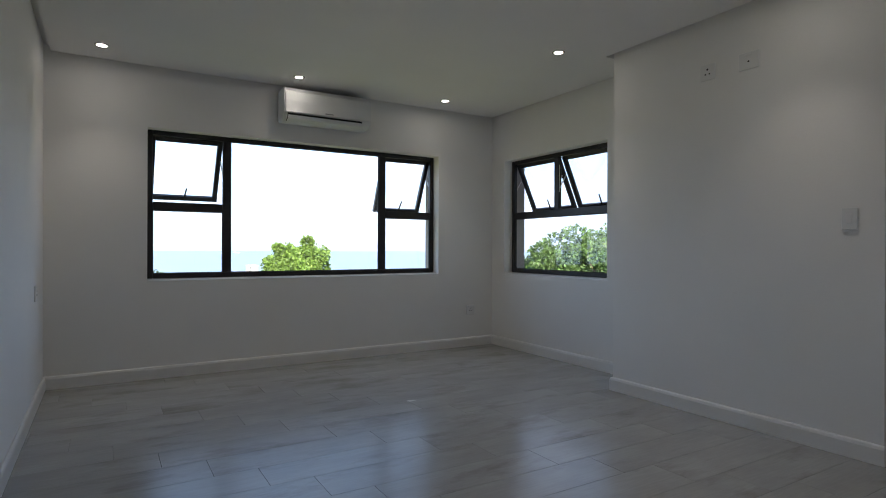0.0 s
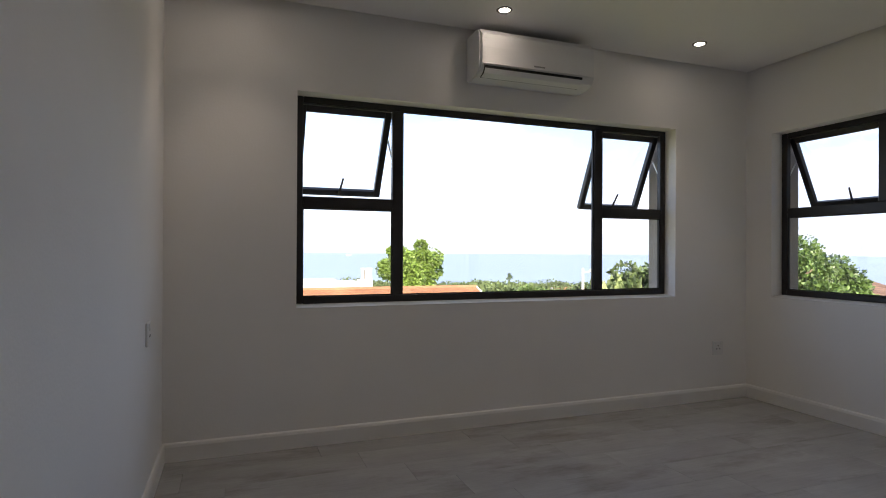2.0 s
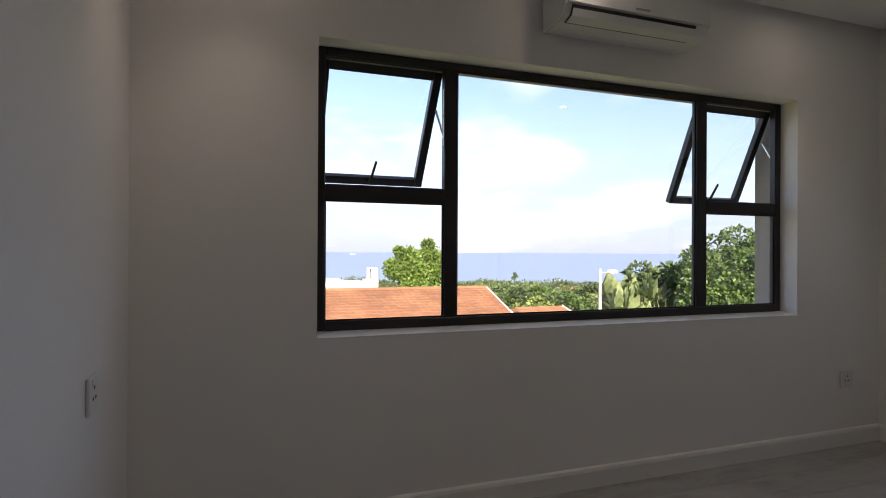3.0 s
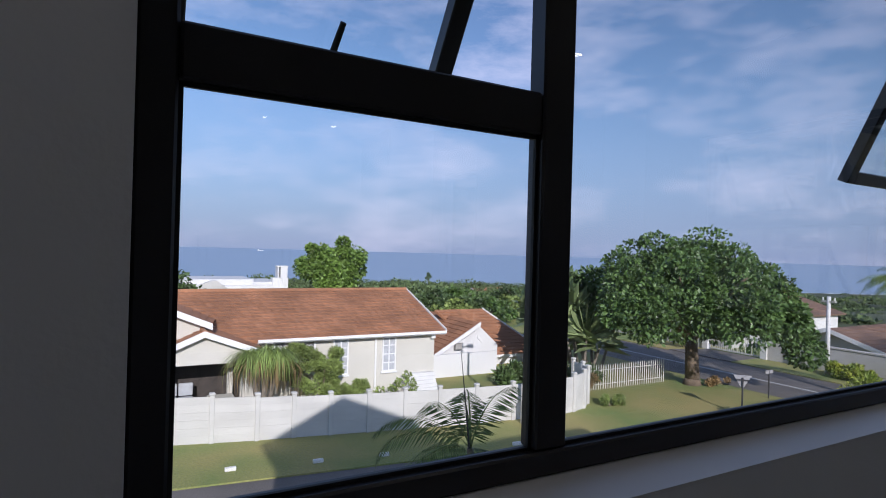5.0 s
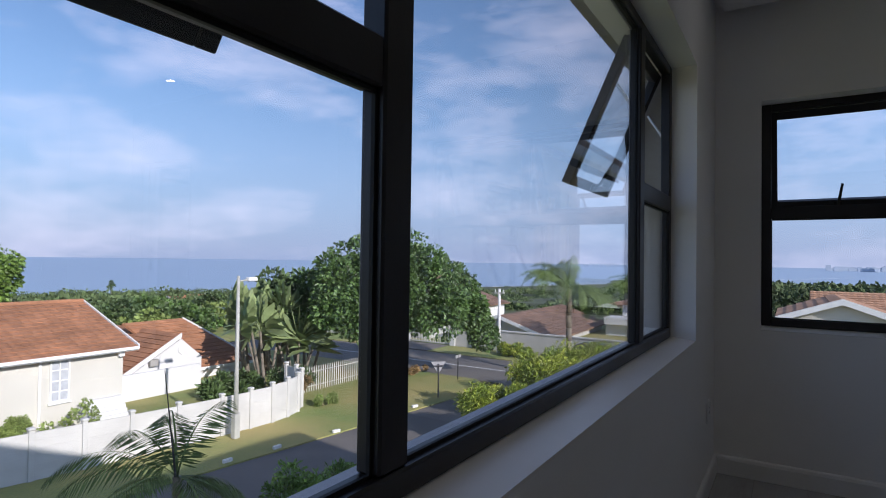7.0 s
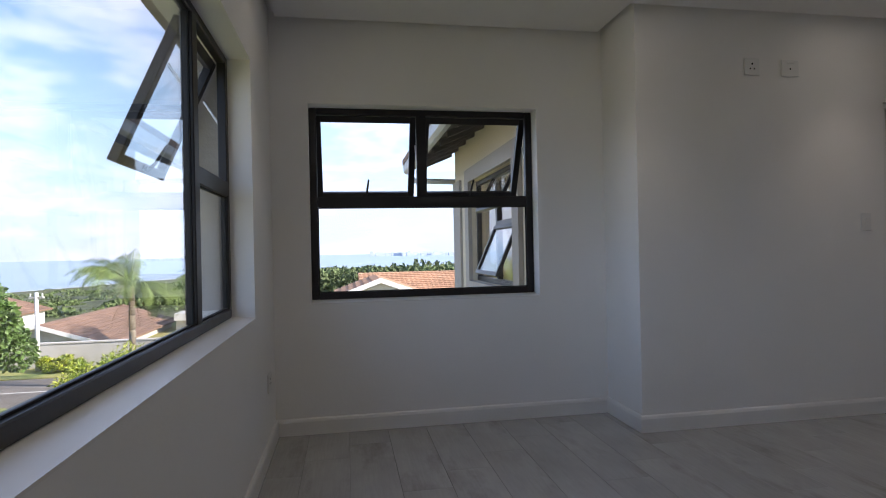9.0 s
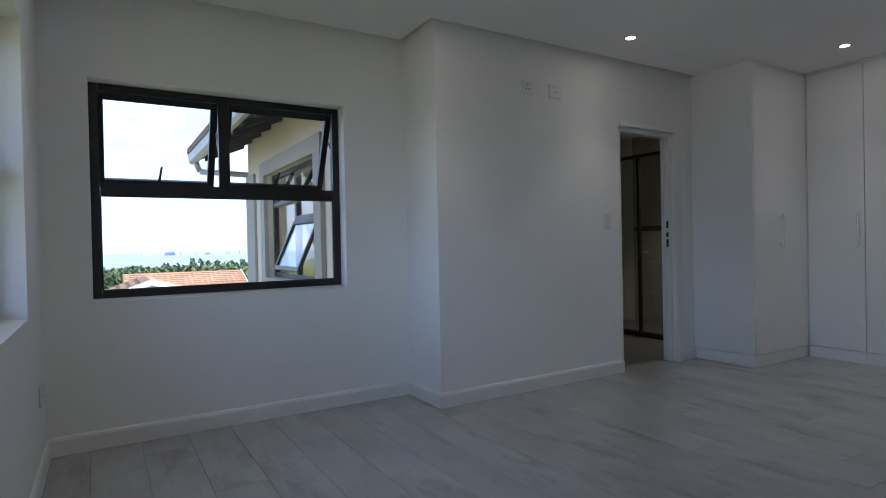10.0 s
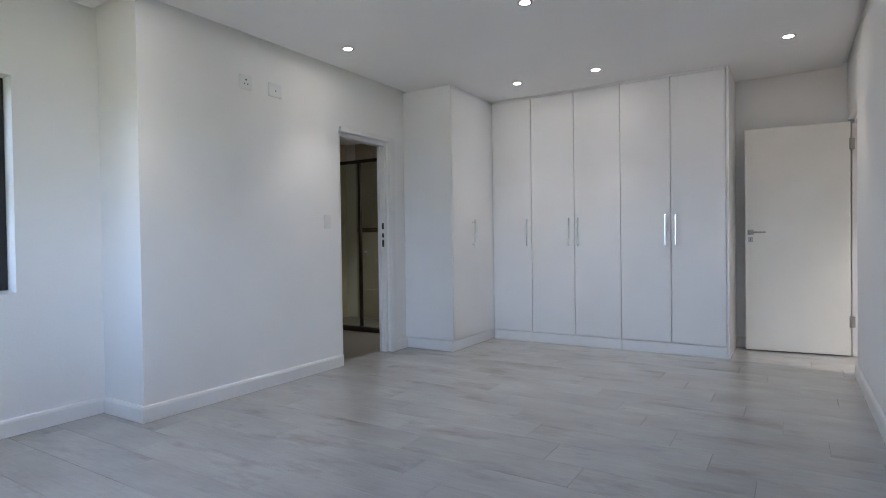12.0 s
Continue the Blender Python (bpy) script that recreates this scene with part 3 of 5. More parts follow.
for x, y in ((0.377, 4.612), (1.836, 4.612), (3.314, 4.615), (3.316, 2.978), (1.836, 1.43), (3.316, 1.411), (2.637, -0.219), (1.885, -0.219), (0.437, -0.219)):
    downlight(x, y, LAMP_W)

ac = thing("air_conditioner", "white wall-mounted split air conditioner above the window", "air conditioner", (1.755, 4.995, 2.226))
ac.scale = (1, 1, 1.19)
prof = [(0.0, 0.0), (-0.06, -0.006), (-0.15, 0.0), (-0.195, 0.018), (-0.215, 0.05), (-0.218, 0.14), (-0.212, 0.215), (-0.19, 0.238), (-0.15, 0.245), (0.0, 0.245)]
ab = prism(bmesh.new(), [(y - 0.0005, z) for y, z in prof], "x", 0.0, 0.83)
bmesh.ops.bevel(ab, geom=[e for e in ab.edges if abs(e.verts[0].co.x - e.verts[1].co.x) < 1e-5], offset=0.008, segments=2, affect="EDGES")
part("body", ab, M_ACBODY, ac)
part("front_panel", prism(bmesh.new(), [(-0.2205, 0.053), (-0.226, 0.055), (-0.226, 0.14), (-0.220, 0.21), (-0.2135, 0.215), (-0.2195, 0.14)], "x", 0.012, 0.818), M_ACBODY, ac)
part("outlet", prism(bmesh.new(), [(-0.152, -0.0015), (-0.199, 0.014), (-0.2175, 0.048), (-0.2205, 0.047), (-0.202, 0.012), (-0.153, -0.004)], "x", 0.03, 0.735), M_HOLE, ac, "dark air outlet slot")
part("louvre", prism(bmesh.new(), [(-0.163, -0.002), (-0.2055, 0.010), (-0.2195, 0.033), (-0.223, 0.032), (-0.2085, 0.007), (-0.164, -0.006)], "x", 0.034, 0.731), M_ACBODY, ac)
part("badge", bx(0.37, -0.2272, 0.066, 0.45, -0.2262, 0.074), M_GREY, ac, "small grey maker badge")
part("energy_sticker", bx(0.022, -0.2235, 0.185, 0.046, -0.2215, 0.212), M_PLASTIC, ac)


def plate(name, label, m, w, h, holes, rockers=()):
    ob = tagged(new(name), label, "wall socket" if "socket" in name else "wall switch")
    ob.matrix_basis = m
    part("plate", bx(-w / 2, -0.011, -h / 2, w / 2, -0.0005, h / 2, 0.003), M_PLASTIC, ob)
    for x, z, r in holes:
        part("hole", tube(bmesh.new(), (x, -0.0105, z), (x, -0.0116, z), r, seg=10), M_HOLE, ob)
    for x, z, a, b in rockers:
        part("rocker", bx(x - a / 2, -0.015, z - b / 2, x + a / 2, -0.0112, z + b / 2, 0.0015), M_PLASTIC, ob)
    return ob


east = lambda y, z: pose(PX, y, z, 0, 0, -90)
plate("wall_socket", "white three-pin wall socket high on the wall", east(2.035, 2.225), 0.105, 0.105, [(0, 0.018, 0.0065), (-0.014, -0.012, 0.0055), (0.014, -0.012, 0.0055)])
plate("aerial_socket", "white aerial wall socket high on the wall", east(1.765, 2.225), 0.125, 0.105, [(0, -0.005, 0.006)], [(0.0, 0.034, 0.05, 0.012)])
plate("light_switch", "white rocker light switch on the wall", east(1.225, 1.245), 0.075, 0.115, [], [(0, 0, 0.028, 0.05)])
plate("wall_socket", "white double wall socket low beside the corner", pose(3.885, 5.0, 0.40), 0.105, 0.105, [(0, 0.02, 0.005), (-0.014, -0.006, 0.005), (0.014, -0.006, 0.005)], [(-0.025, 0.036, 0.014, 0.02), (0.025, 0.036, 0.014, 0.02)])
for y in (2.05, 4.43):
    plate("wall_socket", "white double wall socket on the wall", pose(0, y, 0.77, 0, 0, 90), 0.105, 0.105, [(0, 0.02, 0.006), (-0.016, -0.01, 0.006), (0.016, -0.01, 0.006)], [(-0.025, 0.036, 0.014, 0.02)])

# unseen passage lamp, added to brighten the open door and doorway
downlight(-0.75, -0.45, 20.0).location.z = 2.6
# ---- bathroom ----
wall("wall_bath_1", "y", 3.85, 6.0, -0.02, 2.75, -1.6, -1.4, label="cream tiled shower wall")
wall("wall_bath_2", "x", -1.4, 2.1, -0.02, 2.75, 5.85, 6.0, label="cream bathroom wall", material=M_PLASTER)
wall("wall_bath_3", "y", 3.85, 5.85, -0.02, 2.75, 2.1, 2.25, label="white bathroom wall")
solid("floor_bath", bx(3.851, -1.4, -0.25, 5.85, 2.1, -0.003), M_BATHFLOOR, "grey bathroom floor tiles", "floor", "structure")
solid("ceiling_bath", bx(3.851, -1.4, 2.45, 5.849, 2.099, 2.6), M_CEIL, "white bathroom ceiling", "ceiling", "structure")
# unseen lamp, added over the shower to lift the dark tiled wall
downlight(4.7, -0.8, 10.0).location.z = 2.45
shower = thing("shower_screen", "glass shower screen with dark bronze frame", "shower screen")
for x0, x1 in ((3.93, 4.785), (4.815, 5.8)):
    g = part("pane", bx(x0, -0.454, 0.06, x1, -0.446, 2.01), M_SHOWER, shower)
    g.visible_shadow = False
part("top_rail", bx(3.88, -0.468, 2.01, 5.84, -0.432, 2.045, 0.003), M_SOFFIT, shower)
part("bottom_rail", bx(3.88, -0.475, 0.0, 5.84, -0.425, 0.06, 0.003), M_SOFFIT, shower)
part("upright", bx(4.783, -0.468, 0.06, 4.817, -0.432, 2.01, 0.003), M_SOFFIT, shower)
part("knob", tube(bmesh.new(), (4.70, -0.447, 0.95), (4.70, -0.41, 0.95), 0.014), M_STEEL, shower)
tiles = tagged(new("wall_tiles"), "cream glazed wall tiles with brown mosaic band", "wall tiles", "", "structure")
tm = mesh_of("wall_tile", bx(0.002, 0, 0.002, 0.298, 0.009, 0.398, 0.002), M_TILE)
for i in range(6):
    for z in (0.0, 0.4, 0.8, 1.27, 1.67, 2.07):
        piece("tile", tm, tiles, (3.87 + 0.3 * i, -1.4, z))
mm = mesh_of("mosaic_tile", bx(0.001, 0, 0.001, 0.032, 0.010, 0.031, 0.001), M_MOSAIC)
for i in range(54):
    for k in range(2):
        piece("mosaic", mm, tiles, (3.87 + 0.0333 * i, -1.4, 1.202 + 0.033 * k))

# ---- our own house seen from outside ----
own = thing("house", "cream plastered own house wing with taupe surrounds and dark eaves", "house")
wing_win = (5.75, 7.65, 0.72, 1.98)
bm = cells(bmesh.new(), [4.47, wing_win[0], wing_win[1], 8.7], [-5.6, wing_win[2], wing_win[3], 2.62], 2.72, 2.95, "y", lambda u, v: wing_win[0] < u < wing_win[1] and wing_win[2] < v < wing_win[3])
part("wall", bm, M_PLASTER, own)
part("wall", bx(8.5, -7.5, -5.6, 8.7, 2.718, 2.62), M_PLASTER, own)
part("wall", bx(4.432, -1.6, -5.6, 4.468, 2.99, -0.3), M_PLASTER, own)
part("wall", bx(-0.2, 5.02, -5.6, 4.43, 5.25, -0.021), M_PLASTER, own)
part("wall", bx(-0.2, -7.5, -5.6, 0.02, 5.018, -0.26), M_PLASTER, own)
part("wall", bx(6.02, 2.3, -5.6, 6.1, 2.715, 2.62), M_PLASTER, own)
bm = cells(bmesh.new(), [wing_win[0] - 0.2, wing_win[0], wing_win[1], wing_win[1] + 0.2], [wing_win[2] - 0.16, wing_win[2], wing_win[3], wing_win[3] + 0.17], 2.952, 3.0, "y", lambda u, v: wing_win[0] < u < wing_win[1] and wing_win[2] < v < wing_win[3])
part("surround", bm, M_TAUPE, own)
part("corner_band", bx(8.25, 2.952, -5.6, 8.712, 2.985, 2.08), M_TAUPE, own)
fr = part("window_frame", bmesh.new(), M_ALU, own, "dark aluminium window with open sashes")
bm = bmesh.new()
wx0, wx1, wz0, wz1 = wing_win
for a, b, c, d in ((wx0, wx0 + 0.05, wz0, wz1), (wx1 - 0.05, wx1, wz0, wz1), (wx0 + 0.05, wx1 - 0.05, wz0, wz0 + 0.06), (wx0 + 0.05, wx1 - 0.05, wz1 - 0.05, wz1), (6.66, 6.73, wz0 + 0.06, wz1 - 0.05), (wx0 + 0.05, 6.66, 1.36, 1.43)):
    box(bm, a, 2.83, c, b, 2.89, d, 0.003)
bm.to_mesh(fr.data)
bm.free()
for a, b, z1, h, deg in ((5.81, 6.65, 1.36, 0.56, 24), (5.81, 6.65, 1.92, 0.46, 28)):
    ws = part("sash", bmesh.new(), M_ALU, fr)
    sb = bmesh.new()
    ww = b - a
    for u0, u1, v0, v1 in ((0, 0.04, -h, 0), (ww - 0.04, ww, -h, 0), (0.04, ww - 0.04, -0.04, 0), (0.04, ww - 0.04, -h, -h + 0.04)):
        box(sb, u0, 0, v0, u1, 0.035, v1)
    box(sb, 0.03, 0.014, -h + 0.03, ww - 0.03, 0.02, -0.03)
    sb.to_mesh(ws.data)
    sb.free()
    ws.data.materials.append(M_GLASS)
    for p in list(ws.data.polygons)[-6:]:
        p.material_index = 1
    ws.location, ws.rotation_euler = (a, 2.895, z1), (radians(deg), 0, 0)
pn = part("pane", bx(wx0 + 0.04, 2.855, wz0 + 0.05, wx1 - 0.04, 2.861, wz1 - 0.04), M_GLASS, own)
pn.visible_shadow = False
part("soffit", prism(bmesh.new(), [(2.951, 2.60), (3.52, 2.36), (3.52, 2.38), (2.951, 2.622)], "x", 4.47, 9.3), M_SOFFIT, own, "dark timber soffit")
for i in range(9):
    part("rafter", prism(bmesh.new(), [(2.952, 2.52), (3.48, 2.30), (3.48, 2.372), (2.952, 2.598)], "x", 4.9 + 0.5 * i, 4.945 + 0.5 * i), M_SOFFIT, own)
gb = prism(bmesh.new(), [(3.525, 2.33), (3.60, 2.30), (3.64, 2.33), (3.65, 2.46), (3.635, 2.46), (3.62, 2.345), (3.595, 2.325), (3.54, 2.345), (3.54, 2.45), (3.525, 2.45)], "x", 4.47, 9.32)
part("gutter", gb, M_GUTTER, own, "pale grey gutter")
pb = bmesh.new()
for p, q in (((9.1, 3.58, 2.32), (9.1, 3.52, 2.18)), ((9.1, 3.52, 2.18), (8.77, 2.84, 2.12)), ((8.77, 2.84, 2.12), (8.77, 2.84, -5.5))):
    tube(pb, p, q, 0.04, seg=10)
part("downpipe", pb, M_GUTTER, own, smooth=True)
rb = prism(bmesh.new(), [(3.66, 2.44), (-2.2, 5.0), (-8.1, 2.44), (-8.1, 2.52), (-2.2, 5.1), (3.66, 2.52)], "x", 4.95, 9.3)
part("roof", rb, M_RTILE2, own)
# the gable over the bedroom
rb = prism(bmesh.new(), [(-0.75, 2.77), (2.1, 4.06), (4.95, 2.77), (4.95, 2.87), (2.1, 4.18), (-0.75, 2.87)], "y", -7.5, 5.75)
part("roof", rb, M_RTILE2, own)
part("gable_wall", prism(bmesh.new(), [(-0.2, 2.752), (4.43, 2.752), (4.43, 2.97), (2.1, 4.03), (-0.2, 2.99)], "y", 5.02, 5.25), M_PLASTER, own)

# ---- ground, road, sea ----
def ground_z(x, y):
    s = max(0.36 * x + 0.93 * y, 0.55 * x + 0.2 * y)
    t = min(1.15, max(0, (s - 70) / 340))
    far = max(0, min(1, (abs(x) + abs(y) - 70) / 200))
    return -5.7 - 19.0 * t - 1.2 * far * max(0, 1 - t) + 0.8 * far * noise.noise((x / 90, y / 90, 0))


gx = [-1500, -900, -500, -300, -200, -140, -100, -70, -50, -30, -10, 10, 30, 50, 65, 80, 100, 125, 150, 180, 220, 260, 310, 370, 440, 520, 620, 740, 880, 1050, 1300, 1700, 2300]
gy = [-1500, -800, -400, -200, -100, -60, -30, 0, 20, 40, 55, 65, 75, 85, 95, 110, 125, 140, 160, 180, 200, 225, 250, 280, 310, 340, 370, 400, 430, 460, 500, 600]
bm = bmesh.new()
gv = [[bm.verts.new((x, y, ground_z(x, y))) for y in gy] for x in gx]
for i in range(len(gx) - 1):
    for j in range(len(gy) - 1):
        bm.faces.new((gv[i][j], gv[i + 1][j], gv[i + 1][j + 1], gv[i][j + 1]))
solid("ground", bm, M_EARTH, "green hillside falling towards the sea", "ground", "structure", smooth=True)

M_WATER = mat("sea_water", (0.33, 0.43, 0.56), 0.5, 0.12, 0.004, 0.15, 0.25, dark=(0.30, 0.40, 0.53), stretch=(1, 2.2, 1))
bm = bmesh.new()
wxs, wys = [-4800, -2000, -600, 0, 600, 1300, 2200, 3400, 4800], [-4800, -2000, -600, 0, 300, 600, 1200, 2400, 4900]
wv = [[bm.verts.new((x, y, -24.5)) for y in wys] for x in wxs]
for i in range(len(wxs) - 1):
    for j in range(len(wys) - 1):
        bm.faces.new((wv[i][j], wv[i + 1][j], wv[i + 1][j + 1], wv[i][j + 1]))
solid("water", bm, M_WATER, "hazy blue ocean reaching the horizon", "sea", "structure")
M_FOAM = mat("surf_foam", (0.85, 0.86, 0.86), 0.9, 0.05)
bm = bmesh.new()
ang = math.atan2(-0.36, 0.93)
for k in range(60):
    a = -200 + 26 * k
    # the shore runs across the falling ground
    cx, cy = 0.36 * 408 + 0.93 * a, 0.93 * 408 - 0.36 * a
    L, w = 16 + random.random() * 12, 1.2 + random.random() * 2.5
    d, n = Vector((0.93, -0.36, 0)), Vector((0.36, 0.93, 0))
    c = Vector((cx, cy, -24.35)) + n * random.uniform(-4, 4)
    bm.faces.new([bm.verts.new(c + d * L + n * (-w)), bm.verts.new(c + d * L * 0.8 + n * w), bm.verts.new(c - d * L * 0.8 + n * w * 0.7), bm.verts.new(c - d * L - n * w)])
solid("surf", bm, M_FOAM, "white surf along the shore", "surf", "stuff")

RY = lambda x: 18.55 - 0.125 * x
ZR, ZG = -5.55, -5.5
bm = prism(bmesh.new(), [(-60, RY(-60) - 2.9), (28.5, RY(28.5) - 2.9), (28.5, RY(28.5) + 2.9), (-60, RY(-60) + 2.9)], "z", -5.9, ZR)
solid("road", bm, M_ASPH, "dark asphalt road past the house", "road", "structure")
bm = prism(bmesh.new(), [(28.503, -45), (35, -45), (35, 42), (28.503, 42)], "z", -5.9, ZR)
solid("road", bm, M_ASPH, "dark asphalt side street", "road", "structure")
def lawn(name, pts, label):
    return solid(name, prism(bmesh.new(), pts, "z", -6.2, ZG), M_GRASS, label, "lawn", "structure")
KE = 0.004
lawn("lawn_north", [(-60, RY(-60) + 2.9 + KE), (27.0, RY(27) + 2.9 + KE), (28.5 - KE, RY(28.4) + 4.6), (28.5 - KE, 62), (-60, 62)], "mown grass verge and garden lawn")
lawn("lawn_south", [(-60, -45), (28.5 - KE, -45), (28.5 - KE, RY(28.4) - 4.6), (27.0, RY(27) - 2.9 - KE), (-60, RY(-60) - 2.9 - KE)], "grass of the own garden")
lawn("lawn_east", [(35 + KE, -45), (62, -45), (62, 62), (28.5, 62), (28.5, 42 + KE), (35 + KE, 42 + KE)], "grass verge across the side street")
bm = bmesh.new()
for k in range(-12, 10):
    x0, x1 = 2.0 + 3.05 * k, 2.0 + 3.05 * k + 2.0
    bm.faces.new([bm.verts.new((x, RY(x) - 0.45 + o, ZR + 0.005)) for x, o in ((x0, -0.05), (x1, -0.05), (x1, 0.05), (x0, 0.05))])
solid("road_line", bm, M_LINE, "worn white centre line on the road", "road marking", "structure")
bm = bmesh.new()
bm.faces.new([bm.verts.new(p) for p in ((31.6, -40, ZR + 0.005), (31.75, -40, ZR + 0.005), (31.75, 42, ZR + 0.005), (31.6, 42, ZR + 0.005))])
solid("road_line", bm, M_LINE, "white centre line on the side street", "road marking", "structure")
solid("driveway", prism(bmesh.new(), [(35.001, 27.2), (38.0, 27.2), (38.0, 31.0), (35.001, 32.0)], "z", -5.9, ZG + 0.02), M_ASPH, "asphalt driveway to the gate", "driveway", "structure")
wb = mesh_of("painted_brick", bx(-0.16, -0.06, 0, 0.16, 0.06, 0.11, 0.01), M_BRICKW)
for x, y in ((1.0, 22.3), (3.41, 21.9), (5.93, 21.45), (8.0, 21.1), (12.6, 20.15), (14.4, 19.85), (16.9, 19.4), (19.05, 19.1), (21.6, 19.0)):
    ob = tagged(new("painted_brick", wb), "whitewashed brick lying on the grass verge", "brick", "bricks along the verge")
    ob.matrix_basis = pose(x, y, ZG - 0.005, 0, 0, random.uniform(-14, 6))


# ---- plants ----
def leaf_mesh(name, pts, normals, size, material, rng, droop=0.3, wide=0.36):
    """Many small folded leaves, one at each point."""
    n = len(pts)
    pts, normals = np.asarray(pts, float), np.asarray(normals, float)
    d = normals + rng.normal(0, 0.65, (n, 3))
    d[:, 2] -= droop
    d /= np.linalg.norm(d, axis=1)[:, None] + 1e-9
    up = rng.normal(0, 1, (n, 3))
    side = np.cross(d, up)
    side /= np.linalg.norm(side, axis=1)[:, None] + 1e-9
    nor = np.cross(side, d)
    L = (size * rng.uniform(0.65, 1.35, n))[:, None]
    W = L * wide
    v = np.empty((n, 4, 3))
    v[:, 0] = pts
    v[:, 1] = pts + d * L * 0.5 + side * W - nor * L * 0.08
    v[:, 2] = pts + d * L
    v[:, 3] = pts + d * L * 0.5 - side * W - nor * L * 0.08
    me = bpy.data.meshes.new(name)
    idx = np.arange(n) * 4
    faces = np.stack([idx, idx + 1, idx + 2, idx + 3], 1)
    me.from_pydata(v.reshape(-1, 3).tolist(), [], faces.tolist())
    me.materials.append(material)
    return me


def crown_points(rng, clumps, per, inner=0.4, band=0.78):
    P, N = [], []
    for c, r in clumps:
        q = rng.normal(0, 1, (per, 3))
        q /= np.linalg.norm(q, axis=1)[:, None]
        rad = r * (inner + band * rng.random(per))[:, None]
        P.append(np.asarray(c) + q * rad * np.array([1, 1, 0.85]))
        N.append(q)
    return np.concatenate(P), np.concatenate(N)


def lump_crown(rng, center, rx, ry, rz, n, rc, flat=-0.35):
    out = []
    while len(out) < n:
        q = rng.normal(0, 1, 3)
        q /= np.linalg.norm(q)
        if q[2] < flat:
            continue
        k = rng.uniform(0.55, 0.95)
        out.append(((center[0] + q[0] * rx * k, center[1] + q[1] * ry * k, center[2] + q[2] * rz * k), rc * rng.uniform(0.7, 1.25)))
    return out


def tree(name, label, base, trunk_h, r, clumps, per, leaf, size, seed, limbs=6, category="tree", bark=None):
    rng = np.random.default_rng(seed)
    ob = thing(name, label, category, base)
    tb = bmesh.new()
    top = Vector((rng.uniform(-0.2, 0.2), rng.uniform(-0.2, 0.2), trunk_h))
    tube(tb, (0, 0, -0.1), (0.03, 0, trunk_h * 0.12), r * 1.5, r * 1.05, 12)
    tube(tb, (0.03, 0, trunk_h * 0.12), top, r * 1.05, r * 0.8, 12)
    order = rng.permutation(len(clumps))[:limbs]
    for i in order:
        c = Vector(clumps[i][0])
        mid = top.lerp(c, 0.5) + Vector((0, 0, 0.12 * (c - top).length))
        tube(tb, top - Vector((0, 0, 0.1)), mid, r * 0.5, r * 0.3, 8)
        tube(tb, mid, c, r * 0.3, r * 0.1, 8)
    part("trunk", tb, bark or M_BARK, ob, smooth=True)
    P, N = crown_points(rng, clumps, per, 0.7, 0.36)
    cr = new("crown", leaf_mesh("crown", P, N, size, leaf, rng))
    cr.parent = ob
    return ob


def shrub(label, base, rx, ry, h, leaf, size, seed, n=14, per=210, category="shrub", droop=0.0):
    rng = np.random.default_rng(seed)
    ob = thing("shrub", label, category, base)
    cl = [((a * rx * 0.75, b * ry * 0.75, h * (0.25 + 0.55 * c)), min(rx, ry, h) * rng.uniform(0.26, 0.46)) for a, b, c in rng.uniform(-1, 1, (n, 3)) * np.array([1, 1, 0.5]) + np.array([0, 0, 0.5])]
    tb = bmesh.new()
    for c, _ in cl[:6]:
        tube(tb, (c[0] * 0.15, c[1] * 0.15, -0.05), c, 0.035, 0.012, 6)
    part("stems", tb, M_BARK, ob)
    P, N = crown_points(rng, cl, per)
    P[:, 2] = np.maximum(P[:, 2], 0.03)
    cr = new("foliage", leaf_mesh("foliage", P, N, size, leaf, rng, droop, 0.22))
    cr.parent = ob
    return ob


def frond(bm, base, az, el, length, leaflet, n, droop, width=0.035, hang=0.5):
    """A feather leaf: a bowed midrib with leaflets on both sides."""
    p, e = Vector(base), el
    step = length / n
    fwd0 = Vector((math.cos(az), math.sin(az), 0))
    side = Vector((-math.sin(az), math.cos(az), 0))
    for i in range(n):
        d = fwd0 * math.cos(e) + Vector((0, 0, math.sin(e)))
        q = p + d * step
        w = 0.02 * (1 - i / n) + 0.004
        u = side * w
        bm.faces.new([bm.verts.new(v) for v in (p - u, q - u * 0.9, q + u * 0.9, p + u)])
        f = i / n
        ll = leaflet * (0.35 + 1.3 * f * (1 - f) * 2.0) * (1.0 if f < 0.92 else 0.6)
        if f > 0.1:
            for s in (-1, 1):
                out = (side * s * 0.8 + d * 0.55 + Vector((0, 0, -hang + random.uniform(-0.12, 0.12)))).normalized() * ll
                b2 = d * width
                bm.faces.new([bm.verts.new(v) for v in (p, p + out * 0.5 + b2, p + out, p + out * 0.5 - b2)])
        p = q
        e -= droop / n * (0.4 + 1.2 * f)
    return bm


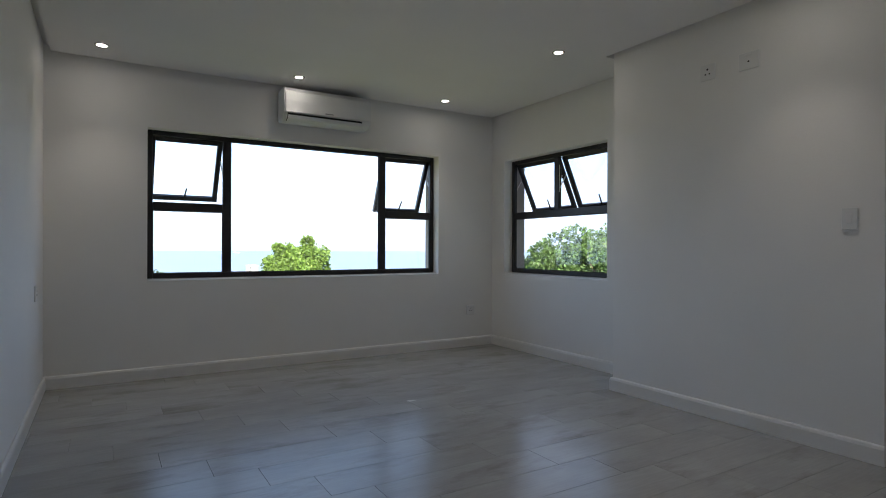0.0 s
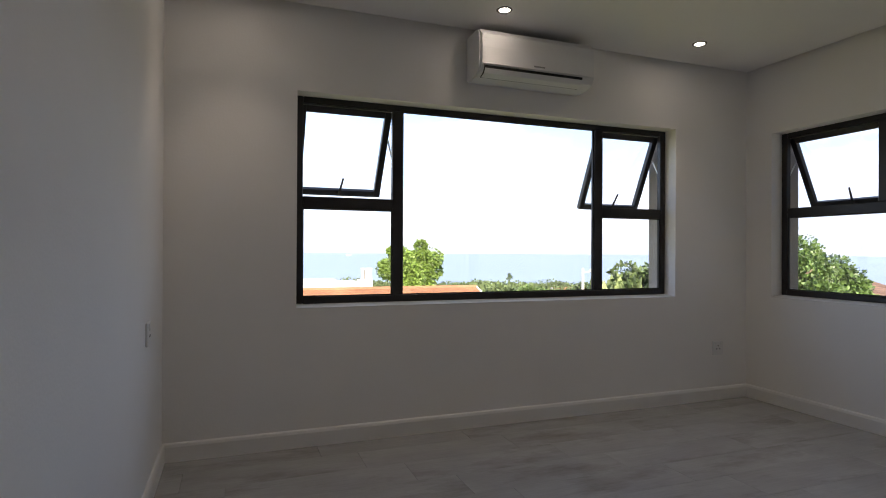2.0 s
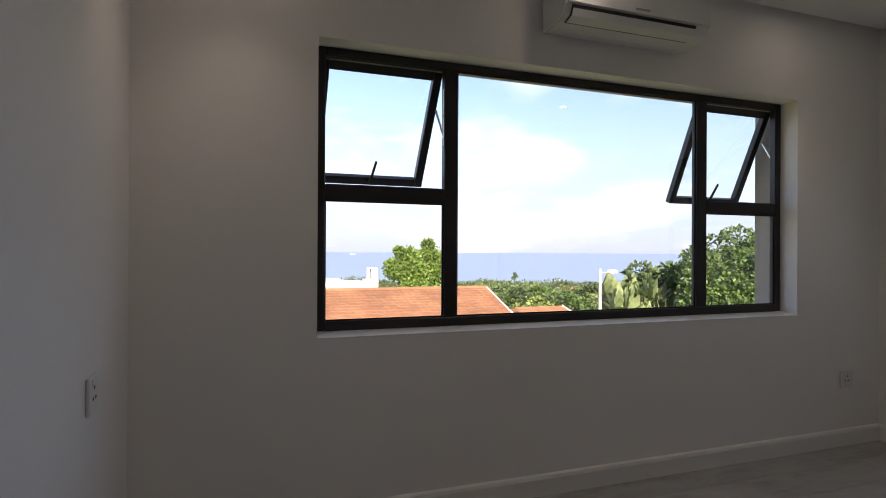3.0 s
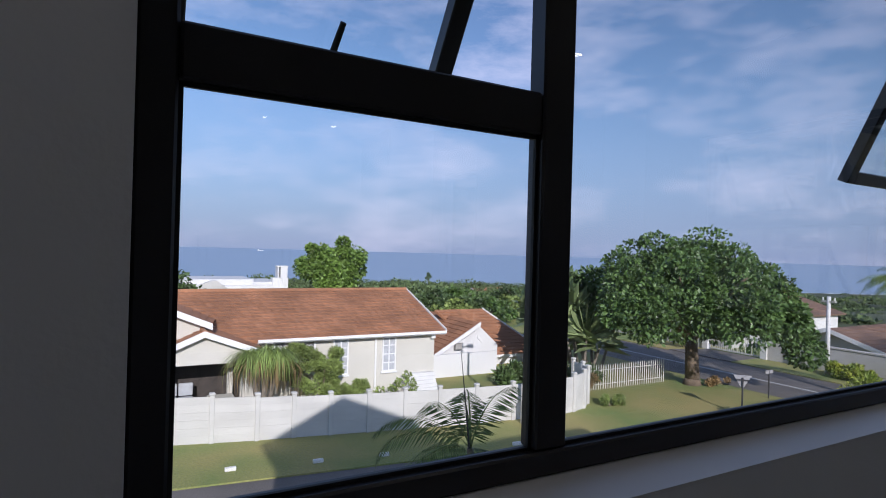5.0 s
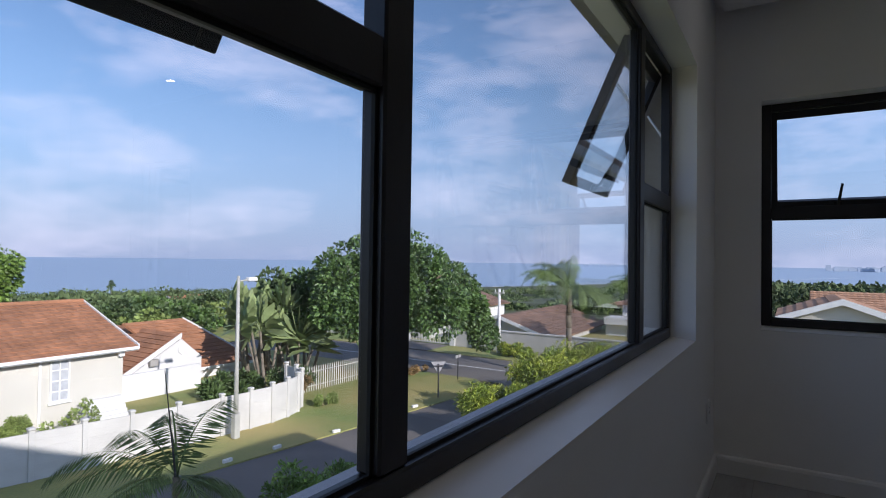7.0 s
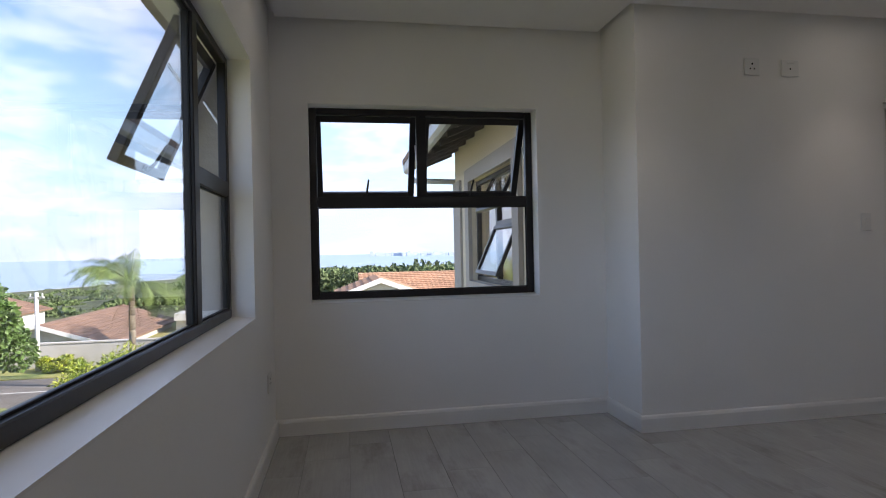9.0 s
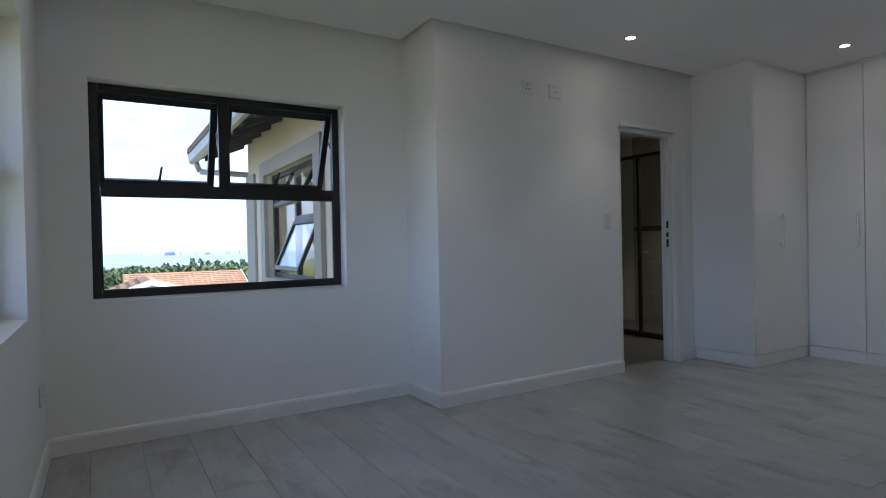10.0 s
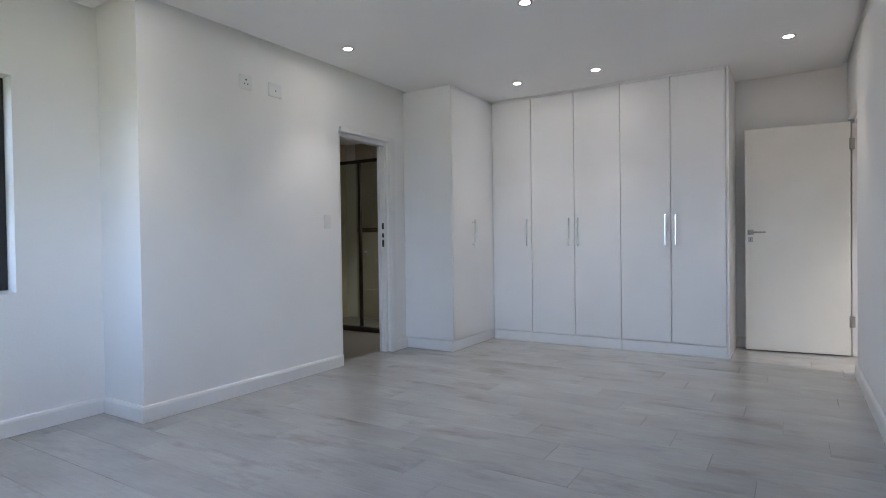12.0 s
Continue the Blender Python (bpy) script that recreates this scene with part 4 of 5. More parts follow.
def palm(label, base, trunk_h, r, fronds, flen, leaflet, seed, n=26, width=0.035, hang=0.5, spear=0.0, el_range=(-0.3, 1.25), droop=1.5, dry=0, leafm=None):
    random.seed(seed)
    ob = thing("palm_tree", label, "palm tree", base)
    tb = bmesh.new()
    k = 7
    for i in range(k):
        tube(tb, (0, 0, trunk_h * i / k - (0.1 if i == 0 else 0)), (0, 0, trunk_h * (i + 1) / k), r * (1.1 - 0.25 * i / k), r * (1.0 - 0.25 * i / k), 12)
    part("trunk", tb, M_PALMBARK, ob, smooth=True)
    for i in range(fronds):
        el = el_range[0] + (el_range[1] - el_range[0]) * ((i * 0.618) % 1)
        part("frond", frond(bmesh.new(), (0, 0, trunk_h), i * 2.39996 + random.uniform(-0.2, 0.2), el, flen * random.uniform(0.8, 1.1), leaflet, n, droop * random.uniform(0.8, 1.2), width, hang), leafm or M_FROND, ob)
    for i in range(dry):
        part("dry_frond", frond(bmesh.new(), (0, 0, trunk_h - 0.1), i * 1.7, -0.9, flen * 0.7, leaflet * 0.7, 16, 0.6, width, hang), M_DRY, ob)
    if spear:
        part("spear_leaf", tube(bmesh.new(), (0, 0, trunk_h - 0.2), (-0.25, 0, trunk_h + spear), 0.022, 0.006, 6), M_DARKMETAL, ob, "tall dark unopened spear leaf")
    return ob


def rel(clumps, base):
    return [((c[0] - base[0], c[1] - base[1], c[2] - base[2]), r) for c, r in clumps]


rng = np.random.default_rng(5)
MB = (26.8, 23.9, ZG)
# crown wide across the line of sight from the house
vx, vy = 0.59, -0.807
mc = []
for c, r in lump_crown(rng, (0, 0, -1.4), 5.7, 4.6, 3.6, 92, 1.1, -0.3):
    a, b, z = c[0], c[1], c[2]
    mc.append(((26.2 + a * vx + b * vy * -1, 24.3 + a * vy + b * vx, z), r))
for k in range(7):
    a = 4.5 + 0.2 * k
    mc.append(((26.2 + a * vx, 24.3 + a * vy, -0.6 - 0.45 * k), 0.85))
tree("mango_tree", "large spreading mango tree with dark glossy crown on the lawn", MB, 2.5, 0.36, rel(mc, MB), 560, M_LEAF_MANGO, 0.20, 11, 14)
b = (22.6, 30.0, ZG)
tree("garden_tree", "dark reddish-green tree beside the mango tree", b, 2.2, 0.2, rel(lump_crown(rng, (23.0, 29.0, -1.7), 1.9, 1.6, 2.2, 16, 0.8), b), 190, M_LEAF_DARK, 0.3, 12)
b = (14.8, 48.0, -5.7)
cl = lump_crown(rng, (14.8, 48, -0.9), 2.6, 2.4, 2.2, 30, 0.85, -0.5) + [((15.6, 48, 1.6), 0.5), ((13.0, 47.8, 1.1), 0.35)]
tree("garden_tree", "bright lime-green round tree behind the house roof", b, 3.2, 0.22, rel(cl, b), 420, M_LEAF_LIME, 0.25, 13)
for i, (x, y, z, rr) in enumerate(((-3.6, 40, -0.6, 2.4), (-0.2, 42, -0.9, 2.3), (2.6, 43, -2.2, 1.4), (-6.5, 41, -1.2, 2.6))):
    b = (x, y, -5.6)
    tree("garden_tree", "leafy mid-green tree rising behind the tiled roof", b, 3.0, 0.25, rel(lump_crown(rng, (x, y, z), rr, rr, rr * 0.95, 22, 0.85), b), 170, M_LEAF_MID if i % 2 else M_LEAF_DARK, 0.36, 20 + i)
for i, (x, y, top, rr) in enumerate(((23.5, 43.5, -3.2, 1.7), (26.4, 46.5, -2.7, 2.0), (30.5, 48.5, -3.0, 2.2), (35.5, 50.0, -2.9, 2.3), (26.0, 52.0, -2.4, 2.2), (31.5, 55.5, -2.6, 2.4), (21.0, 50.0, -2.6, 2.0), (38.5, 56.0, -2.7, 2.4), (17.8, 45.0, -3.0, 1.5))):
    b = (x, y, -5.7)
    tree("garden_tree", "low leafy tree in the gardens behind the tiled houses", b, 1.0, 0.16, rel(lump_crown(rng, (x, y, top - rr * 0.75), rr, rr, rr * 0.8, 16, 0.65), b), 150, (M_LEAF_MID, M_LEAF_DARK, M_LEAF_MANGO)[i % 3], 0.32, 140 + i, 4)
palm("young feathery palm with a tall spear in the garden", (6.2, 13.05, -5.6), 3.2, 0.085, 14, 2.05, 0.5, 31, 44, 0.017, 0.6, 1.75, (-0.2, 1.35), 1.95)
palm("tall queen palm by the side street with drooping fronds", (31.7, 15.4, ZR), 5.1, 0.17, 56, 3.4, 0.6, 32, 60, 0.011, 0.9, 0, (0.0, 1.52), 2.3, 6, M_QUEEN)
palm("queen palm near the white two-storey house", (40.5, 13.2, ZG), 4.3, 0.18, 44, 3.2, 0.6, 33, 48, 0.012, 0.9, 0, (0.0, 1.5), 2.3, 5, M_QUEEN)


def paddle_palm(label, base, stems, h, seed):
    """A clump of strelitzia: leaning stems with fans of broad leaves."""
    random.seed(seed)
    ob = thing("strelitzia", label, "garden plant", base)
    for s in range(stems):
        a = random.uniform(0, math.tau)
        hx, hy, hh = 0.9 * math.cos(a), 0.9 * math.sin(a), h * random.uniform(0.4, 0.85)
        part("stem", tube(bmesh.new(), (hx * 0.3, hy * 0.3, -0.1), (hx, hy, hh), 0.09, 0.06, 8), M_PALMBARK, ob)
        fb = bmesh.new()
        for k in range(13):
            t = -1.4 + 2.8 * k / 12
            d = Vector((math.cos(a + 1.2) * math.sin(t), math.sin(a + 1.2) * math.sin(t), math.cos(t) * 0.9 + 0.1)).normalized()
            sd = d.cross(Vector((math.cos(a + 1.2 + random.uniform(-0.7, 0.7)), math.sin(a + 1.2), random.uniform(-0.5, 0.5)))).normalized()
            if sd.length < 0.1:
                sd = Vector((math.cos(a), math.sin(a), 0))
            p = Vector((hx, hy, hh))
            pts = [(0.4, 0.02), (0.75, 0.22), (1.3, 0.26), (1.95, 0.03)]
            row = []
            for l, w in pts:
                c = p + d * l - Vector((0, 0, 0.16 * l * l * abs(math.sin(t))))
                row.append((fb.verts.new(c + sd * w), fb.verts.new(c - sd * w)))
            for (a1, b1), (a2, b2) in zip(row, row[1:]):
                fb.faces.new((a1, a2, b2, b1))
            fb.faces.new([fb.verts.new(v) for v in (p + sd * 0.02, p + d * 0.5 + sd * 0.02, p + d * 0.5 - sd * 0.02, p - sd * 0.02)])
        part("leaf_fan", fb, M_PADDLE, ob)
    return ob


for i, (x, y, n, h) in enumerate(((20.6, 27.6, 5, 3.9), (22.0, 27.0, 6, 4.3), (23.4, 27.6, 5, 3.8), (22.4, 28.9, 5, 4.2), (21.9, 30.4, 6, 4.4))):
    paddle_palm("clump of broad-leaved wild banana plants behind the wall", (x, y, ZG), n, h, 40 + i)
shrub("spiky low garden plants behind the white wall", (18.2, 27.4, ZG), 1.6, 0.9, 0.9, M_LEAF_DARK, 0.31, 51, 10, 273)
shrub("dense shrub by the corner of the white wall", (20.4, 25.6, ZG), 1.3, 0.9, 1.3, M_LEAF_DARK, 0.15, 52, 12, 336)
shrub("reddish shrub at the end of the white wall", (19.4, 24.4, ZG), 0.7, 0.6, 1.4, M_DRY, 0.11, 53, 8, 273)
shrub("small flowering shrub on the lawn", (19.6, 22.6, ZG), 0.9, 0.35, 0.45, M_LEAF_MID, 0.10, 54, 8, 231)
shrub("tall leafy shrub against the house wall", (7.75, 27.0, ZG), 0.8, 0.6, 3.2, M_LEAF_MID, 0.11, 55, 34, 420, droop=-0.6)
shrub("leafy shrub beside the porch", (6.5, 27.0, ZG), 0.62, 0.55, 3.3, M_LEAF_MID, 0.11, 56, 24, 380, droop=-0.6)
shrub("low clipped hedge in front of the house", (8.95, 26.9, ZG), 1.0, 0.45, 1.35, M_LEAF_MID, 0.085, 57, 22, 480)
shrub("bright yellow-green bush by the garden fence", (19.2, 13.6, ZG), 1.3, 1.2, 2.25, M_LEAF_YEL, 0.13, 58, 34, 560)
shrub("tall yellow-green bush by the garden fence", (21.9, 13.0, ZG), 1.25, 1.2, 3.3, M_LEAF_YEL, 0.15, 59, 36, 520)
shrub("dark bush at the foot of the fence", (17.1, 13.2, ZG), 1.25, 0.8, 1.6, M_LEAF_DARK, 0.10, 60, 20, 480)
shrub("dark low bush growing before the fence", (14.3, 12.95, ZG), 0.9, 0.4, 0.95, M_LEAF_DARK, 0.11, 69, 12, 260)
shrub("yellow-green hedge along the side street", (26.0, 12.4, ZG), 1.9, 1.7, 2.9, M_LEAF_YEL, 0.15, 61, 32, 520)
shrub("green hedge along the side street", (24.4, 9.9, ZG), 1.7, 1.6, 3.2, M_LEAF_MID, 0.15, 62, 30, 480)
shrub("bright bush in the garden below the window", (11.4, 15.1, ZG - 0.05), 1.6, 0.9, 1.35, M_LEAF_LIME, 0.14, 63, 16, 357)
shrub("bright bush in the garden below the window", (13.2, 14.6, ZG - 0.05), 1.1, 0.6, 1.2, M_LEAF_LIME, 0.14, 64, 12, 315)
shrub("dark bush in the garden below the window", (8.6, 12.2, ZG - 0.1), 1.4, 1.2, 1.9, M_LEAF_DARK, 0.14, 65, 14, 336)
shrub("yellow-green plants by the boundary wall", (36.6, 20.8, ZG), 0.7, 1.8, 0.8, M_LEAF_YEL, 0.20, 66, 12, 231)
shrub("green shrub beside the driveway gate", (36.8, 32.2, ZG), 0.9, 0.9, 1.7, M_LEAF_LIME, 0.15, 67, 10, 273)
shrub("dry low border plants under the mango tree", (28.0, 23.2, ZG), 1.2, 0.5, 0.4, M_DRY, 0.11, 68, 8, 189)

# the weeping ponytail plant beside the porch
random.seed(7)
pt = thing("ponytail_palm", "weeping ponytail palm with hanging strap leaves beside the porch", "garden plant", (5.05, 25.55, ZG))
tb = bmesh.new()
heads = (-0.48, 0.05, 0.5)
for s in heads:
    tube(tb, (0, 0, -0.1), (s, 0, 2.62 - 0.25 * abs(s)), 0.15, 0.06, 8)
part("trunk", tb, M_PALMBARK, pt)
for nm, count, M in (("leaves", 950, M_STRAP), ("dry_leaves", 330, M_DRY)):
    fb = bmesh.new()
    for k in range(count):
        s = random.choice(heads)
        c = Vector((s + random.uniform(-0.08, 0.08), random.uniform(-0.08, 0.08), 2.62 - 0.25 * abs(s) + random.uniform(-0.1, 0.12)))
        a = random.uniform(0, math.tau)
        o = Vector((math.cos(a), math.sin(a), 0))
        dryl = M is M_DRY
        r, dr = random.uniform(0.25, 0.8), random.uniform(0.75, 1.15) if dryl else random.uniform(-0.1, 0.8)
        sd = Vector((-o.y, o.x, 0)) * 0.013
        up = 0.0 if dryl else random.uniform(0.12, 0.36)
        P = [c, c + o * r * 0.45 + Vector((0, 0, up)), c + o * r + Vector((0, 0, up * 0.8 - 0.06)), c + o * r * 1.35 - Vector((0, 0, 0.35 * dr)), c + o * r * 1.4 - Vector((0, 0, dr))]
        row = [(fb.verts.new(p + sd * w), fb.verts.new(p - sd * w)) for p, w in zip(P, (1, 1, 0.9, 0.7, 0.15))]
        for (a1, b1), (a2, b2) in zip(row, row[1:]):
            fb.faces.new((a1, a2, b2, b1))
    part(nm, fb, M, pt)

# woods on the falling ground
rng = np.random.default_rng(77)
P, N = [], []
def wood_spot(x, y, r, a):
    z = ground_z(x, y)
    d = math.hypot(x, y)
    k = 190 if d < 220 else 80
    q = rng.normal(0, 1, (k, 3))
    q /= np.linalg.norm(q, axis=1)[:, None]
    q[:, 2] = np.abs(q[:, 2])
    h, c = r * rng.uniform(0.45, 0.75), z + r * 0.35
    swell = 2.2 * noise.noise((x / 17, y / 17, 7.0)) + 1.5 * rng.random() ** 3
    if a > 1.3:
        cap = 0.9 - 0.030 * d + 0.7 * swell
        h = max(0.8, min(h, cap - c))
        c = min(c, cap - h)
    else:
        # the canopy falls with the slope towards the shore
        cap = 0.4 - 0.0605 * d - 1.3 * max(0, min(1, (150 - d) / 50)) + swell * (0.5 + d / 140)
        h = max(0.8, min(h, cap - c))
        c = min(c, cap - h)
    P.append(np.array([x, y, c]) + q * np.array([r, r, h]) * rng.uniform(0.82, 1.06, (k, 1)))
    N.append(q)
for i in range(3200):
    a = rng.uniform(-0.25, 1.75)
    d = 84 + 500 * rng.random() ** 1.5
    x, y = d * math.sin(a), d * math.cos(a)
    s = 0.36 * x + 0.93 * y
    if s > 385 or (x < 60 and y < 56) or (40 < x < 62 and y < 62):
        continue
    g = noise.noise((x / 28, y / 28, 3.0))
    if g < -0.22 and d < 260:
        continue
    wood_spot(x, y, (2.0 + 3.4 * rng.random() ** 2) * (1.05 + 0.9 * g), a)
b = (82, 160, ground_z(82, 160))
tree("coastal_tree", "thin-crowned tree standing above the coastal woods", b, 5.0, 0.16, [((0.3, 0, 5.6), 0.5), ((-0.5, 0, 5.1), 0.4), ((0.1, 0.2, 6.3), 0.3)], 45, M_LEAF_DARK, 0.5, 91, 3)
me = leaf_mesh("woods", np.concatenate(P), np.concatenate(N), 0.62, M_WOODS, rng, 0.1)
tagged(new("woods", me), "dense green coastal woods between house and sea", "woods", "", "stuff")


# ---- buildings ----
def roof_plane(parent, e0, e1, r1, r0, material, course=0.34, tile=0.34, thick=0.12):
    """A tiled slope between the eave e0-e1 and the ridge r0-r1."""
    e0, e1, r1, r0 = (Vector(v) for v in (e0, e1, r1, r0))
    up = (e1 - e0).cross(r0 - e0).normalized()
    if up.z < 0:
        up = -up
    bm = bmesh.new()
    n = max(2, round(((r0 + r1) / 2 - (e0 + e1) / 2).length / course))
    for i in range(n):
        f0, f1 = i / n, (i + 1.06) / n
        a0, b0, a1, b1 = e0.lerp(r0, f0), e1.lerp(r1, f0), e0.lerp(r0, min(f1, 1)), e1.lerp(r1, min(f1, 1))
        m = max(1, round((b0 - a0).length / tile))
        for j in range(m):
            s0, s1 = j / m, (j + 0.97) / m
            h = 0.038 + random.uniform(-0.004, 0.004)
            lo0, lo1, hi1, hi0 = a0.lerp(b0, s0) + up * h, a0.lerp(b0, s1) + up * h, a1.lerp(b1, s1) + up * 0.004, a1.lerp(b1, s0) + up * 0.004
            mid_l, mid_h = (lo0 + lo1) / 2 + up * 0.018, (hi0 + hi1) / 2 + up * 0.018
            v = [bm.verts.new(p) for p in (lo0, mid_l, lo1, hi1, mid_h, hi0)]
            bm.faces.new((v[0], v[1], v[4], v[5])), bm.faces.new((v[1], v[2], v[3], v[4]))
            w = [bm.verts.new(p) for p in (lo0 - up * h, lo1 - up * h)]
            bm.faces.new((w[0], w[1], v[2], v[1], v[0]))
    v = [bm.verts.new(p) for p in (e0, e1, r1, r0)] + [bm.verts.new(p - up * thick) for p in (e0, e1, r1, r0)]
    bm.faces.new(v[:4]), bm.faces.new(v[7:3:-1])
    for i in range(4):
        bm.faces.new((v[i], v[4 + i], v[4 + (i + 1) % 4], v[(i + 1) % 4]))
    return part("roof", bm, material, parent)


def board(parent, p, q, h=0.2, t=0.05, material=None, name="bargeboard"):
    """A painted board from p to q, hanging h below that line."""
    p, q = Vector(p), Vector(q)
    d = (q - p).normalized()
    n = d.cross(Vector((0, 0, 1))).normalized() * (t / 2)
    dz = Vector((0, 0, -h))
    bm = bmesh.new()
    v = [bm.verts.new(x) for x in (p - n, q - n, q - n + dz, p - n + dz, p + n, q + n, q + n + dz, p + n + dz)]
    for f in ((0, 1, 2, 3), (7, 6, 5, 4), (0, 4, 5, 1), (3, 2, 6, 7), (0, 3, 7, 4), (1, 5, 6, 2)):
        bm.faces.new([v[i] for i in f])
    bmesh.ops.recalc_face_normals(bm, faces=bm.faces)
    return part(name, bm, material or M_FASCIA, parent)


def house_window(parent, x0, x1, z0, z1, y, rows=2, cols=2, bars=False):
    """A framed window in a wall that faces -y, a little proud of it."""
    wd = part("window", bx(x0 + 0.03, y - 0.012, z0 + 0.03, x1 - 0.03, y - 0.004, z1 - 0.03), M_CURTAIN if rows > 2 else M_WINDARK, parent)
    fb = bmesh.new()
    for a, b, c, d in ((x0, x0 + 0.06, z0, z1), (x1 - 0.06, x1, z0, z1), (x0 + 0.06, x1 - 0.06, z0, z0 + 0.06), (x0 + 0.06, x1 - 0.06, z1 - 0.06, z1)):
        box(fb, a, y - 0.06, c, b, y + 0.0, d)
    for k in range(1, cols):
        xm = x0 + (x1 - x0) * k / cols
        box(fb, xm - 0.025, y - 0.045, z0 + 0.06, xm + 0.025, y - 0.005, z1 - 0.06)
    for k in range(1, rows):
        zm = z0 + (z1 - z0) * k / rows
        box(fb, x0 + 0.06, y - 0.04, zm - 0.022, x1 - 0.06, y - 0.006, zm + 0.022)
    part("frame", fb, M_FASCIA, wd)
    part("sill", bx(x0 - 0.05, y - 0.1, z0 - 0.07, x1 + 0.05, y, z0 - 0.002), M_FASCIA, wd)
    if bars:
        lb = bmesh.new()
        for k in range(4):
            f = k / 3
            tube(lb, (x0 + 0.06, y - 0.03, z0 + 0.06 + (z1 - z0 - 0.12) * f), (x0 + 0.06 + (x1 - x0 - 0.12) * (1 - f) + 0.01, y - 0.03, z1 - 0.06), 0.012, seg=4)
            tube(lb, (x1 - 0.06, y - 0.03, z0 + 0.06 + (z1 - z0 - 0.12) * f), (x1 - 0.06 - (x1 - x0 - 0.12) * (1 - f) - 0.01, y - 0.03, z1 - 0.06), 0.012, seg=4)
        part("lattice", lb, M_FASCIA, wd)
    return wd


# the bungalow across the road
HA = thing("bungalow", "off-white bungalow with terracotta tiled roof and white gables", "house")
part("wall", bx(3.2, 28.0, ZG - 0.1, 13.45, 36.2, -2.6), M_HWALL, HA)
part("wall", prism(bmesh.new(), [(28.0, -2.6), (36.2, -2.6), (32.2, -1.1)], "x", 13.3, 13.449), M_HWALL, HA)
roof_plane(HA, (3.0, 27.62, -2.62), (13.85, 27.62, -2.62), (13.85, 32.2, -0.98), (1.4, 32.2, -0.98), M_RTILE)
roof_plane(HA, (13.85, 36.8, -2.62), (1.4, 36.8, -2.62), (1.4, 32.2, -0.98), (13.85, 32.2, -0.98), M_RTILE)
board(HA, (13.88, 27.6, -2.52), (13.88, 32.2, -0.90), 0.2), board(HA, (13.88, 36.8, -2.52), (13.88, 32.2, -0.90), 0.2)
board(HA, (5.2, 27.6, -2.60), (13.85, 27.6, -2.60), 0.16, name="fascia")
part("gutter", bx(5.2, 27.48, -2.72, 13.85, 27.57, -2.62, 0.02), M_FASCIA, HA)
part("ridge_cap", tube(bmesh.new(), (1.4, 32.2, -0.96), (13.86, 32.2, -0.96), 0.10, seg=10), M_RTILE, HA)
part("downpipe", tube(bmesh.new(), (10.42, 27.94, ZG), (10.42, 27.94, -2.7), 0.05, seg=8), M_FASCIA, HA)
house_window(HA, 10.76, 11.44, -4.38, -2.80, 27.998, 4, 2)
house_window(HA, 8.45, 9.15, -4.38, -2.80, 27.998, 4, 2)
house_window(HA, 7.12, 7.66, -3.28, -2.76, 27.998, 1, 1, True)
house_window(HA, 5.9, 6.4, -3.28, -2.76, 27.998, 1, 1, True)
sb = bmesh.new()
for i in range(6):
    box(sb, 11.95 - 0.02 * (5 - i), 27.35 + 0.08 * i, ZG + 0.16 * i, 13.35 + 0.02 * (5 - i), 27.999, ZG + 0.16 * i + 0.158, 0.006)
part("stepped_plinth", sb, M_HWHITE, HA, "white painted stepped plinth")
part("floodlight", bx(13.2, 27.8, -2.98, 13.42, 27.94, -2.80, 0.01), M_FASCIA, HA)
# porch back, ceiling and side: the deep porch's shade put into dark brown
part("porch_shade_sheet", bx(1.8, 27.93, ZG, 4.6, 27.985, -2.9), M_SOFFIT, HA, "dark sheet put for the shade at the back of the porch")
part("porch_ceiling", bx(1.45, 26.26, -3.12, 4.84, 27.92, -3.08), M_SOFFIT, HA)
part("porch_side", bx(1.42, 26.26, ZG, 1.5, 27.92, -3.13), M_SOFFIT, HA)
# gabled wing
GS = 0.42
part("wall", prism(bmesh.new(), [(-4.2, ZG - 0.1), (1.41, ZG - 0.1), (1.41, -3.05), (3.1, -3.05), (3.1, -1.82), (1.38, -1.12), (-4.2, -3.46)], "y", 26.75, 27.0), M_HWALL, HA)
for k in range(9):
    z = -2.5 + 0.15 * k
    half = (-1.14 - z) / GS
    board(HA, (max(1.38 - half, -2.2), 26.742, z), (min(1.38 + half, 3.0), 26.742, z), 0.02, 0.016, M_HWALL, "cladding_joint")
roof_plane(HA, (-4.6, 26.45, -3.46), (-4.6, 33.0, -3.46), (1.38, 33.0, -0.95), (1.38, 26.45, -0.95), M_RTILE)
roof_plane(HA, (4.4, 33.0, -2.22), (3.3, 26.45, -1.76), (1.38, 26.45, -0.95), (1.38, 33.0, -0.95), M_RTILE)
part("ridge_cap", tube(bmesh.new(), (1.38, 26.45, -0.93), (1.38, 33.0, -0.93), 0.10, seg=10), M_RTILE, HA)
board(HA, (-4.6, 26.42, -3.40), (1.38, 26.42, -0.88), 0.24), board(HA, (1.38, 26.415, -0.88), (3.35, 26.415, -1.71), 0.24)
for k in range(5):
    x = -1.0 + 0.42 * k
    house_window(HA, x, x + 0.36, -3.16, -2.66, 26.748, 1, 1, True)
part("low_wall", bx(-6, 26.0, ZG, 1.40, 26.2, -3.28, 0.01), M_HWALL, HA)
